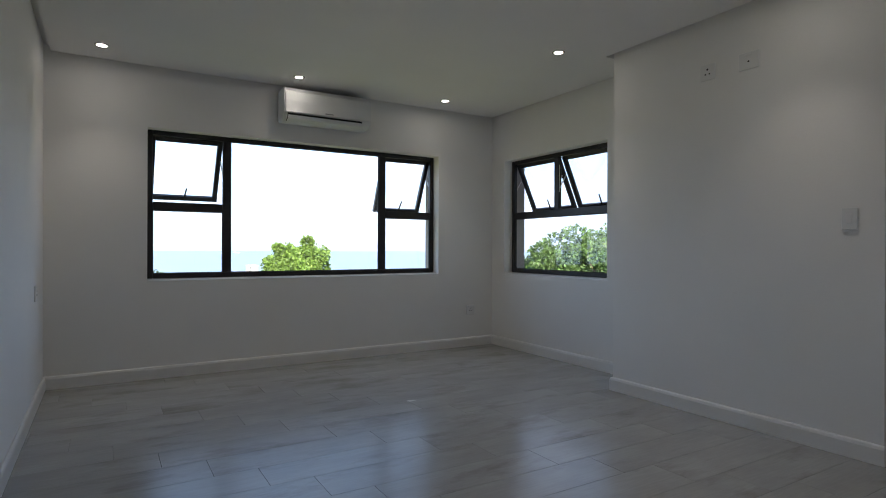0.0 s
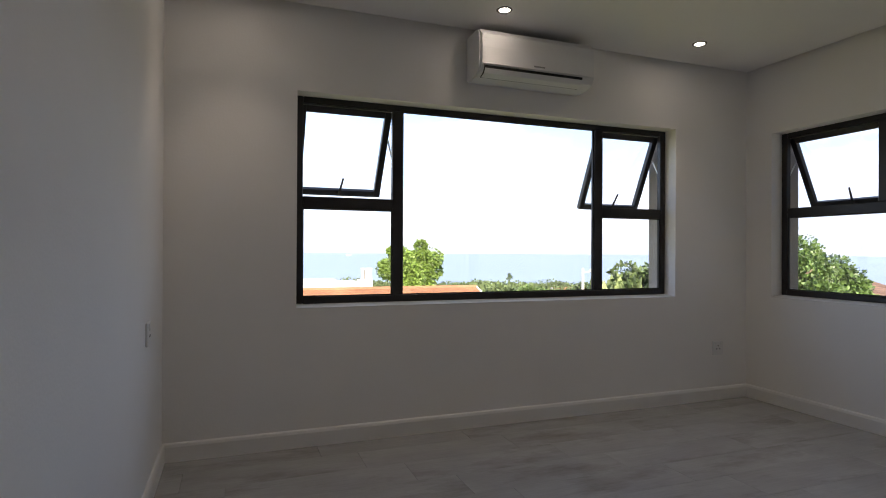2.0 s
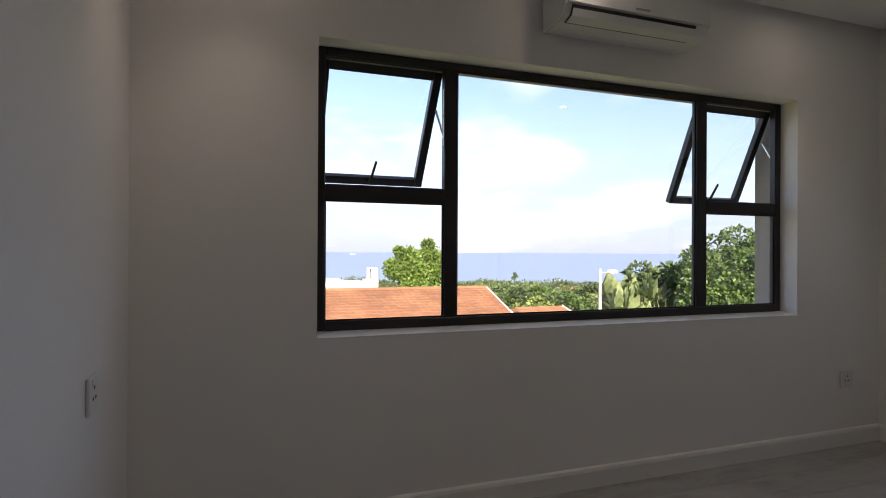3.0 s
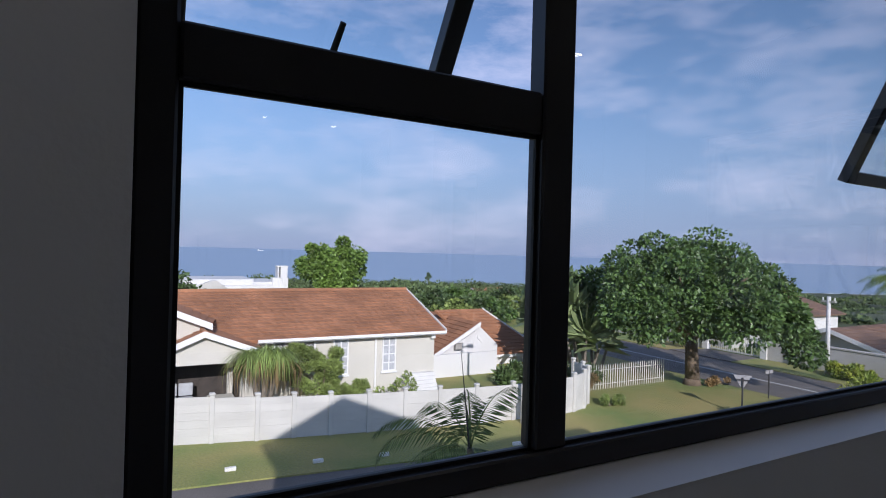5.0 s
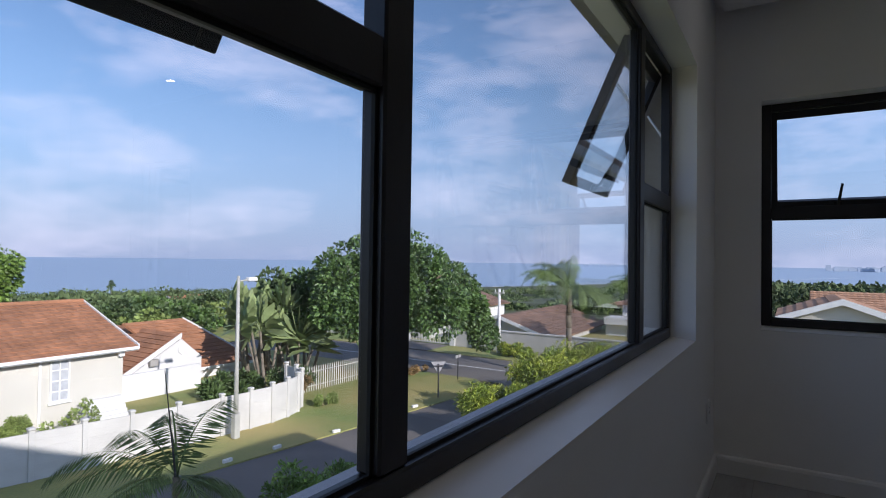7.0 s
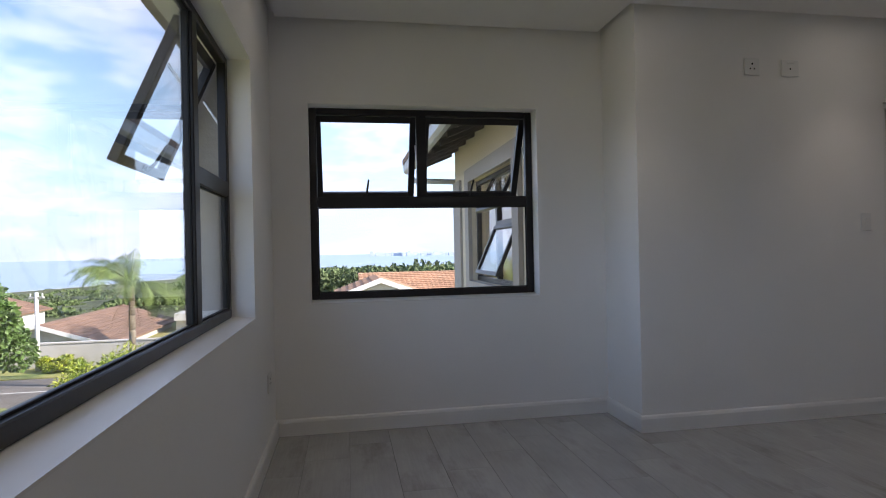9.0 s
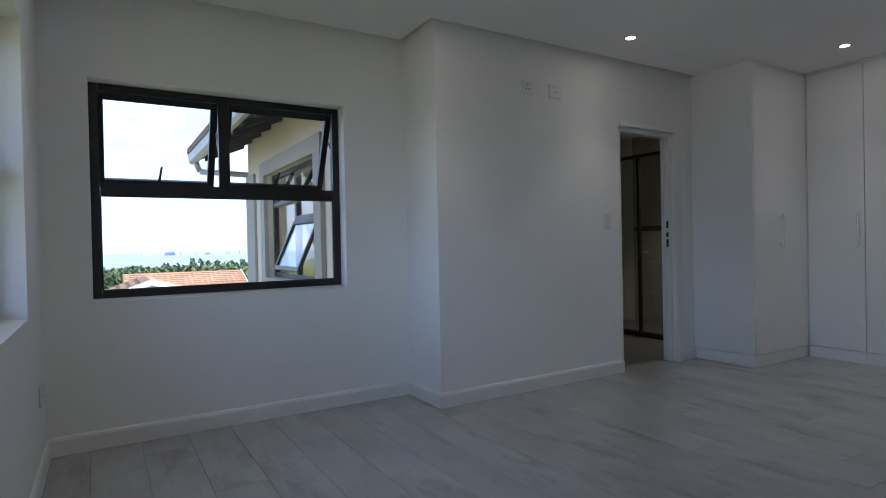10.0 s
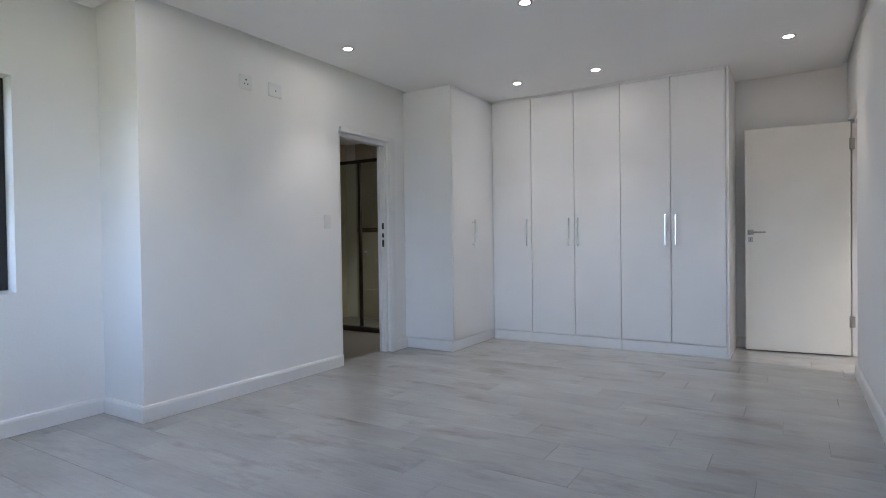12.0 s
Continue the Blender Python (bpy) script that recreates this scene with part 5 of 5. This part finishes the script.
# porch
part("wall", prism(bmesh.new(), [(1.42, -3.14), (4.95, -3.14), (4.95, -2.78), (3.03, -2.09), (1.42, -2.78)], "y", 26.1, 26.25), M_HWALL, HA)
part("column", bx(1.42, 26.1, ZG, 1.80, 26.25, -3.142), M_HWALL, HA), part("column", bx(4.40, 26.1, ZG, 4.85, 26.3, -3.142), M_HWALL, HA)
part("column", bx(4.05, 27.4, ZG, 4.25, 27.6, -3.142), M_HWALL, HA)
roof_plane(HA, (0.55, 25.85, -3.04), (0.55, 29.8, -3.04), (3.03, 29.8, -1.97), (3.03, 25.85, -1.97), M_RTILE)
roof_plane(HA, (5.2, 29.8, -2.80), (5.2, 25.85, -2.80), (3.03, 25.85, -1.97), (3.03, 29.8, -1.97), M_RTILE)
part("ridge_cap", tube(bmesh.new(), (3.03, 25.85, -1.95), (3.03, 29.8, -1.95), 0.09, seg=10), M_RTILE, HA)
board(HA, (0.55, 25.82, -2.99), (3.03, 25.82, -1.90), 0.22), board(HA, (3.03, 25.815, -1.90), (5.2, 25.815, -2.74), 0.22)
bench = thing("patio_sofa", "pale patio sofa with two grey cushions on the porch", "sofa", (2.3, 27.0, ZG + 0.55))
part("frame", bx(-0.55, -0.35, 0, 0.55, 0.35, 0.35, 0.02), M_DARKMETAL, bench)
for x in (-0.27, 0.27):
    part("seat_cushion", bx(x - 0.25, -0.34, 0.352, x + 0.25, 0.2, 0.47, 0.04, 2), M_CURTAIN, bench)
    part("back_cushion", bx(x - 0.25, 0.18, 0.48, x + 0.25, 0.33, 0.95, 0.05, 2), M_CURTAIN, bench)
solid("porch_deck", bx(1.8, 26.3, ZG, 4.4, 27.99, ZG + 0.548), M_KERB, "raised concrete porch floor", "porch floor", "structure")
tbx = thing("patio_table", "low beige patio table on the porch", "table", (3.75, 26.8, ZG + 0.55))
part("top", bx(-0.45, -0.3, 0.40, 0.45, 0.3, 0.45, 0.01), M_HWALL, tbx)
for x in (-0.4, 0.4):
    for y in (-0.25, 0.25):
        part("leg", bx(x - 0.03, y - 0.03, 0, x + 0.03, y + 0.03, 0.399), M_HWALL, tbx)
for i, x in enumerate((10.3, 11.0, 11.75)):
    p = thing("potted_plant", "potted plant in a brown clay pot by the house", "potted plant", (x, 26.9, ZG), group="pots by the house")
    pb = bmesh.new()
    tube(pb, (0, 0, 0), (0, 0, 0.34), 0.17, 0.26, 14), tube(pb, (0, 0, 0.34), (0, 0, 0.38), 0.28, 0.28, 14)
    part("pot", pb, M_POT, p, smooth=True)
    rg = np.random.default_rng(90 + i)
    Pp, Np = crown_points(rg, [((a * 0.18, c * 0.18, 0.55 + 0.28 * k), 0.17) for k, (a, c) in enumerate(rg.uniform(-1, 1, (1 + i, 2)))], 70)
    lf = new("foliage", leaf_mesh("foliage", Pp, Np, 0.12, M_LEAF_MID, rg))
    lf.parent = p

# the second tiled house beyond the wall end
HB = thing("house", "white gabled house with terracotta tiles beyond the bungalow", "house")
part("wall", prism(bmesh.new(), [(15.2, -6), (19.6, -6), (19.6, -4.2), (18.2, -2.98), (15.2, -4.6)], "y", 31.6, 31.8), M_HWHITE, HB)
roof_plane(HB, (14.9, 31.3, -4.75), (14.9, 37.5, -4.75), (18.2, 37.5, -2.86), (18.2, 31.3, -2.86), M_RTILE)
board(HB, (14.9, 31.27, -4.66), (18.2, 31.27, -2.80), 0.24)
roof_plane(HB, (18.9, 31.9, -4.85), (23.4, 31.9, -4.95), (20.9, 35.4, -2.55), (17.4, 35.4, -2.55), M_RTILE)
part("wall", bx(18.6, 32.1, -6, 23.0, 35.6, -4.85), M_HWHITE, HB)
board(HB, (23.45, 31.85, -4.86), (20.95, 35.4, -2.47), 0.2), board(HB, (18.2, 31.55, -3.6), (19.7, 31.85, -4.85), 0.2)
board(HB, (18.9, 31.85, -4.86), (23.4, 31.85, -4.96), 0.16, name="fascia")
part("garden_wall", bx(13.5, 30.2, ZG, 18.6, 30.35, -4.3), M_HWHITE, HB)
part("air_unit", bx(16.62, 31.34, -4.32, 17.05, 31.58, -3.98, 0.02), M_KERB, HB, "grey outdoor air unit")

# the flat white house further off
HW = thing("flat_roofed_house", "white flat-roofed modern house with a tall chimney", "house")
part("wall", bx(4.7, 60, -9, 10.9, 66, -2.05), M_HWHITE, HW), part("wall", bx(7.6, 59.4, -9, 12.6, 59.98, -2.58), M_HWHITE, HW)
part("wall", bx(10.9, 60.2, -9, 13.4, 66, -2.3), M_HWHITE, HW)
part("chimney", bx(13.45, 60, -9, 14.1, 61, -0.85), M_HWHITE, HW), part("chimney_post", bx(13.15, 60, -9, 13.27, 61, -0.85), M_HWHITE, HW)
part("chimney_cap", bx(13.1, 59.95, -0.849, 14.15, 61.05, -0.72), M_HWHITE, HW), part("chimney_base", bx(12.7, 60.05, -9, 14.2, 60.95, -1.9), M_HWHITE, HW)
part("dormer", prism(bmesh.new(), [(5.3, -2.9), (8.6, -2.9), (7.6, -2.15), (7.0, -2.15)], "y", 59.2, 60.5), M_HGREY, HW)


# ---- boundary wall with posts and stacked slats ----
bw = thing("boundary_wall", "white precast concrete boundary wall along the verge", "garden wall")
line = [(-9.6, 27.4), (-7.6, 27.0), (-5.6, 26.55), (-3.7, 26.1), (-1.8, 25.7), (0.15, 25.3), (1.73, 24.95), (3.18, 24.6), (4.6, 24.25), (5.8, 24.05), (7.05, 23.82), (8.4, 23.55), (9.75, 23.3), (11.1, 23.08), (12.6, 22.82), (14.2, 22.62), (15.4, 22.48), (16.4, 22.4), (17.3, 22.5), (18.1, 22.75), (18.75, 23.2), (19.1, 23.9), (19.25, 24.7)]
def wall_h(x):
    return 1.68 - 0.035 * max(0, min(7, x)) + 0.05 * max(0, x - 15)
pm = mesh_of("post", bx(-0.075, -0.075, -0.1, 0.075, 0.075, 1.0, 0.01), M_PRECAST)
cm = mesh_of("post_cap", bx(-0.10, -0.10, 0, 0.10, 0.10, 0.09, 0.025), M_PRECAST)
sm = mesh_of("slat", bx(0, -0.025, 0.004, 1, 0.025, 0.996, 0.006), M_PRECAST)
for (x, y), nxt in zip(line, line[1:] + [None]):
    h = wall_h(x)
    ps = piece("post", pm, bw, (x, y, ZG))
    ps.scale = (1, 1, h + 0.04)
    piece("post_cap", cm, bw, (x, y, ZG + h + 0.042))
    if nxt:
        d = Vector((nxt[0] - x, nxt[1] - y, 0))
        hh = (h + wall_h(nxt[0])) / 2 - 0.03
        for k in range(6):
            sl = piece("slat", sm, bw, (x + d.x * 0.02, y + d.y * 0.02, ZG + hh * k / 6), (0, 0, math.atan2(d.y, d.x)))
            sl.scale = (d.length * 0.96, 1 if k % 2 else 0.86, hh / 6)


def palisade(label, a, b, h, z, spacing, top=0.1, material=None):
    f = thing("fence", label, "fence")
    a, b = Vector((*a, z)), Vector((*b, z))
    d = b - a
    n = int(d.length / spacing)
    u = d.normalized()
    w, t = 0.02, Vector((-u.y, u.x, 0)) * 0.012
    pbm = bmesh.new()
    prism(pbm, [(-w, 0), (w, 0), (w, h - top), (0, h), (-w, h - top)], "y", -0.008, 0.008)
    pm2 = mesh_of("picket", pbm, material or M_FENCE)
    for i in range(n + 1):
        p = a + d * (i / n)
        piece("picket", pm2, f, p, (0, 0, math.atan2(u.y, u.x)))
    for zz in (0.25, h - 0.3):
        rbm = bmesh.new()
        v = [bm2 for bm2 in (a + t + Vector((0, 0, zz)), b + t + Vector((0, 0, zz)))]
        tube(rbm, v[0] + t, v[1] + t, 0.022, seg=4)
        part("rail", rbm, material or M_FENCE, f)
    return f


palisade("pale steel palisade fence on the lawn", (19.4, 25.0), (25.8, 24.9), 1.25, ZG, 0.16)
palisade("pale steel palisade fence of the own garden", (9.0, 13.75), (22.5, 13.4), 1.25, ZG - 0.05, 0.17)
post = solid("gate_post", bx(15.1, 13.5, ZG - 0.05, 15.35, 13.75, ZG + 1.3, 0.02), M_PRECAST, "pale square post in the fence", "post")

# ---- street furniture ----
lp = thing("street_lamp", "grey street lamp pole with short arm on the verge", "street lamp", (14.3, 21.95, ZG))
part("pole", tube(bmesh.new(), (0, 0, -0.2), (0, 0, 5.95), 0.095, 0.055, 14), M_POLE, lp, smooth=True)
part("service_box", bx(-0.12, -0.12, 0.0, 0.12, 0.13, 0.9, 0.02), M_POLE, lp)
part("arm", tube(bmesh.new(), (0, 0, 5.75), (0.38, -0.1, 5.8), 0.03, seg=8), M_POLE, lp)
part("lamp_head", bx(0.3, -0.22, 5.74, 0.72, 0.02, 5.9, 0.05, 2), M_HWHITE, lp)
tp = thing("utility_pole", "pale wooden utility pole with crossarm and insulators", "utility pole", (37.2, 22.5, ZG))
part("pole", tube(bmesh.new(), (0, 0, -0.2), (0, 0, 4.6), 0.13, 0.1, 12), M_HWHITE, tp, smooth=True)
part("crossarm", bx(-0.08, -0.4, 4.25, 0.08, 0.4, 4.36), M_POLE, tp)
for y in (-0.32, 0, 0.32):
    part("insulator", tube(bmesh.new(), (0, y, 4.36), (0, y, 4.55), 0.05, 0.04, 8), M_HWHITE, tp)
sg = thing("yield_sign", "triangular yield sign seen from its grey back", "road sign", (23.7, 19.1, ZG), -48)
part("post", tube(bmesh.new(), (0, 0, -0.1), (0, 0, 1.62), 0.035, seg=8), M_DARKMETAL, sg)
part("plate", prism(bmesh.new(), [(-0.36, 1.72), (0, 1.1), (0.36, 1.72)], "y", 0.036, 0.044), M_SIGN, sg)
part("bracket", bx(-0.25, -0.04, 1.5, 0.25, 0.035, 1.54), M_DARKMETAL, sg)
np2 = thing("sign_post", "street name post at the junction", "road sign", (27.8, 20.4, ZG))
part("post", tube(bmesh.new(), (0, 0, -0.1), (0, 0, 1.35), 0.03, seg=8), M_DARKMETAL, np2)
part("plate", bx(-0.3, -0.02, 1.2, 0.3, 0.02, 1.36), M_SIGN, np2)

# ---- across the side street ----
gw = thing("street_wall", "grey plastered boundary wall across the side street", "garden wall")
part("wall", bx(38.0, 8.0, ZG, 38.25, 26.9, -4.1, 0.01), M_HGREY, gw), part("coping", bx(37.95, 8.0, -4.098, 38.3, 26.9, -4.0, 0.01), M_HGREY, gw)
part("pier", bx(37.9, 26.6, ZG, 38.35, 27.05, -3.95, 0.01), M_HWHITE, gw)
part("wall", bx(38.0, 31.3, ZG, 38.25, 50, -4.1, 0.01), M_HGREY, gw), part("pier", bx(37.9, 31.0, ZG, 38.35, 31.45, -3.75, 0.01), M_HWHITE, gw)
gate = thing("driveway_gate", "pale steel driveway gate with upright bars", "gate")
part("gate_frame", bx(38.08, 27.1, ZG + 0.08, 38.14, 30.95, ZG + 0.16), M_FENCE, gate), part("gate_frame", bx(38.08, 27.1, -4.3, 38.14, 30.95, -4.22), M_FENCE, gate)
gm = mesh_of("bar", bx(-0.015, -0.02, 0, 0.015, 0.02, 1.3), M_FENCE)
for i in range(26):
    piece("bar", gm, gate, (38.11, 27.15 + 0.15 * i, ZG + 0.1))


def far_house(label, x0, y0, x1, y1, eave, ridge, along, wallm, roofm, base=-6.5, over=0.5, wins=(), tile=0.5):
    h = thing("house", label, "house")
    part("wall", bx(x0, y0, base, x1, y1, eave - 0.05), wallm, h)
    if along == "y":
        xm = (x0 + x1) / 2
        for y in (y0, y1):
            part("gable_wall", prism(bmesh.new(), [(x0, eave - 0.048), (x1, eave - 0.048), (xm, ridge - 0.16)], "y", y + (0.001 if y == y0 else -0.151), y + (0.151 if y == y0 else -0.001)), wallm, h)
        k = (ridge - eave) / (xm - x0) * over
        roof_plane(h, (x0 - over, y0 - over, eave - k), (x0 - over, y1 + over, eave - k), (xm, y1 + over, ridge), (xm, y0 - over, ridge), roofm, tile, tile)
        roof_plane(h, (x1 + over, y1 + over, eave - k), (x1 + over, y0 - over, eave - k), (xm, y0 - over, ridge), (xm, y1 + over, ridge), roofm, tile, tile)
        board(h, (x0 - over, y0 - over - 0.03, eave - k + 0.06), (xm, y0 - over - 0.03, ridge + 0.06), 0.25), board(h, (x1 + over, y0 - over - 0.03, eave - k + 0.06), (xm, y0 - over - 0.03, ridge + 0.06), 0.25)
    else:
        ym = (y0 + y1) / 2
        for x in (x0, x1):
            part("gable_wall", prism(bmesh.new(), [(y0, eave - 0.048), (y1, eave - 0.048), (ym, ridge - 0.16)], "x", x + (0.001 if x == x0 else -0.151), x + (0.151 if x == x0 else -0.001)), wallm, h)
        k = (ridge - eave) / (ym - y0) * over
        roof_plane(h, (x0 - over, y0 - over, eave - k), (x1 + over, y0 - over, eave - k), (x1 + over, ym, ridge), (x0 - over, ym, ridge), roofm, tile, tile)
        roof_plane(h, (x1 + over, y1 + over, eave - k), (x0 - over, y1 + over, eave - k), (x0 - over, ym, ridge), (x1 + over, ym, ridge), roofm, tile, tile)
        board(h, (x0 - over - 0.03, y0 - over, eave - k + 0.06), (x0 - over - 0.03, ym, ridge + 0.06), 0.28), board(h, (x0 - over - 0.03, y1 + over, eave - k + 0.06), (x0 - over - 0.03, ym, ridge + 0.06), 0.28)
    for a, b, c, d, yy in wins:
        house_window(h, a, b, c, d, yy, 1, 2)
    return h


far_house("grey-walled house with brown tiled roof behind the street wall", 42, 20.5, 56, 29, -4.7, -3.3, "x", M_HGREY, M_RTILE2, wins=((44, 45.5, -6.0, -5.0, 20.498),))
far_house("low garage with brown roof behind the street wall", 40, 30.5, 46, 38, -3.9, -2.6, "y", M_HGREY, M_RTILE2)
far_house("long brown-roofed house further down the street", 46, 33, 60, 46, -3.6, -1.6, "x", M_HWHITE, M_RTILE2)
far_house("small tiled house seen over the woods", 66, 104, 77, 112, -8.4, -6.7, "x", M_HWHITE, M_RTILE, -14)
ts = thing("two_storey_house", "white two-storey house with balconies down the street", "house")
part("wall", bx(52, 8, -6.5, 62, 19, -4.5), M_HWHITE, ts), part("wall", bx(54, 8.5, -4.498, 62, 18, -2.8), M_HWHITE, ts)
part("balcony", bx(51.4, 8, -4.45, 53.99, 19, -3.85), M_HWHITE, ts), part("roof", bx(53.5, 8, -2.798, 62.5, 18.5, -2.55), M_RTILE2, ts)
for y in (9.5, 12.5, 15.5):
    part("window", bx(51.97, y, -6.1, 51.998, y + 1.6, -4.75), M_WINDARK, ts)
    part("window", bx(53.97, y, -3.8, 53.998, y + 1.4, -3.0), M_WINDARK, ts)
far_house("long house with sandy tiled roof in the valley", 37, -2.9, 45, 3.2, -1.9, -0.42, "y", M_HWALL, M_RTILE3, -7.5, 0.5, tile=0.32)
far_house("cream house with orange tiled roof beside it", 32.6, -5.5, 37, -0.6, -2.0, -1.2, "x", M_HWALL, M_RTILE3, -7.5, 0.5, tile=0.45)
far_house("cream gabled front of the house in the valley", 32.4, 0.3, 38, 5.0, -1.3, -0.45, "x", M_HWALL, M_RTILE3, -7.5, 0.3, tile=0.45)
for x, y, h in ((150, -14, 5.0), (158, -21, 4.4), (140, -7, 3.6), (146, -25, 4.2)):
    b = (x, y, ground_z(x, y))
    tree("cypress_tree", "slim dark cypress standing above the far woods", b, 1.0, 0.2, [((0, 0, 1 + h * k / 7), 0.75 - 0.07 * k) for k in range(7)], 60, M_LEAF_DARK, 0.5, 300 + x, 2)
car = thing("parked_car", "dark car parked under the palm by the kerb", "car", (36.2, 15.6, ZG), 90)
cbm = prism(bmesh.new(), [(-2.0, 0.3), (2.0, 0.3), (2.05, 0.75), (1.2, 0.9), (0.6, 1.4), (-1.0, 1.42), (-1.7, 0.95), (-2.05, 0.85)], "y", -0.8, 0.8)
bmesh.ops.bevel(cbm, geom=list(cbm.edges), offset=0.06, segments=2, affect="EDGES")
part("body", cbm, M_DARKMETAL, car, smooth=True)
for x in (-1.3, 1.3):
    for y in (-0.72, 0.72):
        part("wheel", tube(bmesh.new(), (x, y - 0.1, 0.31), (x, y + 0.1, 0.31), 0.31, seg=18), M_GASKET, car)
# ships and the far harbour town
for x, y, s in ((560, 2900, 0.5),):
    sh = thing("ship", "distant white ship on the sea", "ship", (x, y, -24.4), 20)
    hb2 = prism(bmesh.new(), [(-30 * s, 0), (30 * s, 0), (34 * s, 6 * s), (-32 * s, 5 * s)], "y", -5 * s, 5 * s)
    part("hull", hb2, M_HWHITE, sh), part("bridge", bx(-26 * s, -4 * s, 5 * s, -16 * s, 4 * s, 13 * s), M_HWHITE, sh)
random.seed(21)
tw = tagged(new("harbour_town"), "pale harbour buildings on the far coast, tinted with haze colour", "town", "", "stuff")
tb = bmesh.new()
for k in range(70):
    a = random.uniform(0, 1)
    x, y = 2600 + 500 * random.random(), -150 - 800 * a + random.uniform(-40, 40)
    h = random.uniform(8, 20) * (1.5 if random.random() < 0.15 else 1)
    box(tb, x, y, -25, x + 25, y + random.uniform(8, 30), -25 + h)
part("blocks", tb, M_HAZE, tw)

# ---- floor planks, last ----
PW, PL = 0.24, 0.90
plank_full = mesh_of("plank", bx(0, 0, -0.012, PL - 0.0014, PW - 0.0014, 0, 0.0008), M_PLANK)
for r in range(-17, 11):
    y = 2.64 + r * PW
    y0, y1 = max(y, -1.5), min(y + PW, 5.05)
    if y1 - y0 < 0.02:
        continue
    x = 0.845 - 0.203 * r
    x -= PL * math.ceil((x + 0.1) / PL)
    xmax = 4.25 if y > 2.6 else 3.87
    while x < xmax:
        x0, x1 = max(x, -0.1), min(x + PL, xmax)
        if x1 - x0 > 0.02:
            if x1 - x0 > PL - 0.001 and y1 - y0 > PW - 0.001:
                piece("plank", plank_full, floor, (x0, y0, 0))
            else:
                piece("plank", mesh_of("plank_cut", bx(0, 0, -0.012, x1 - x0 - 0.0014, y1 - y0 - 0.0014, 0, 0.0008), M_PLANK), floor, (x0, y0, 0))
        x += PL
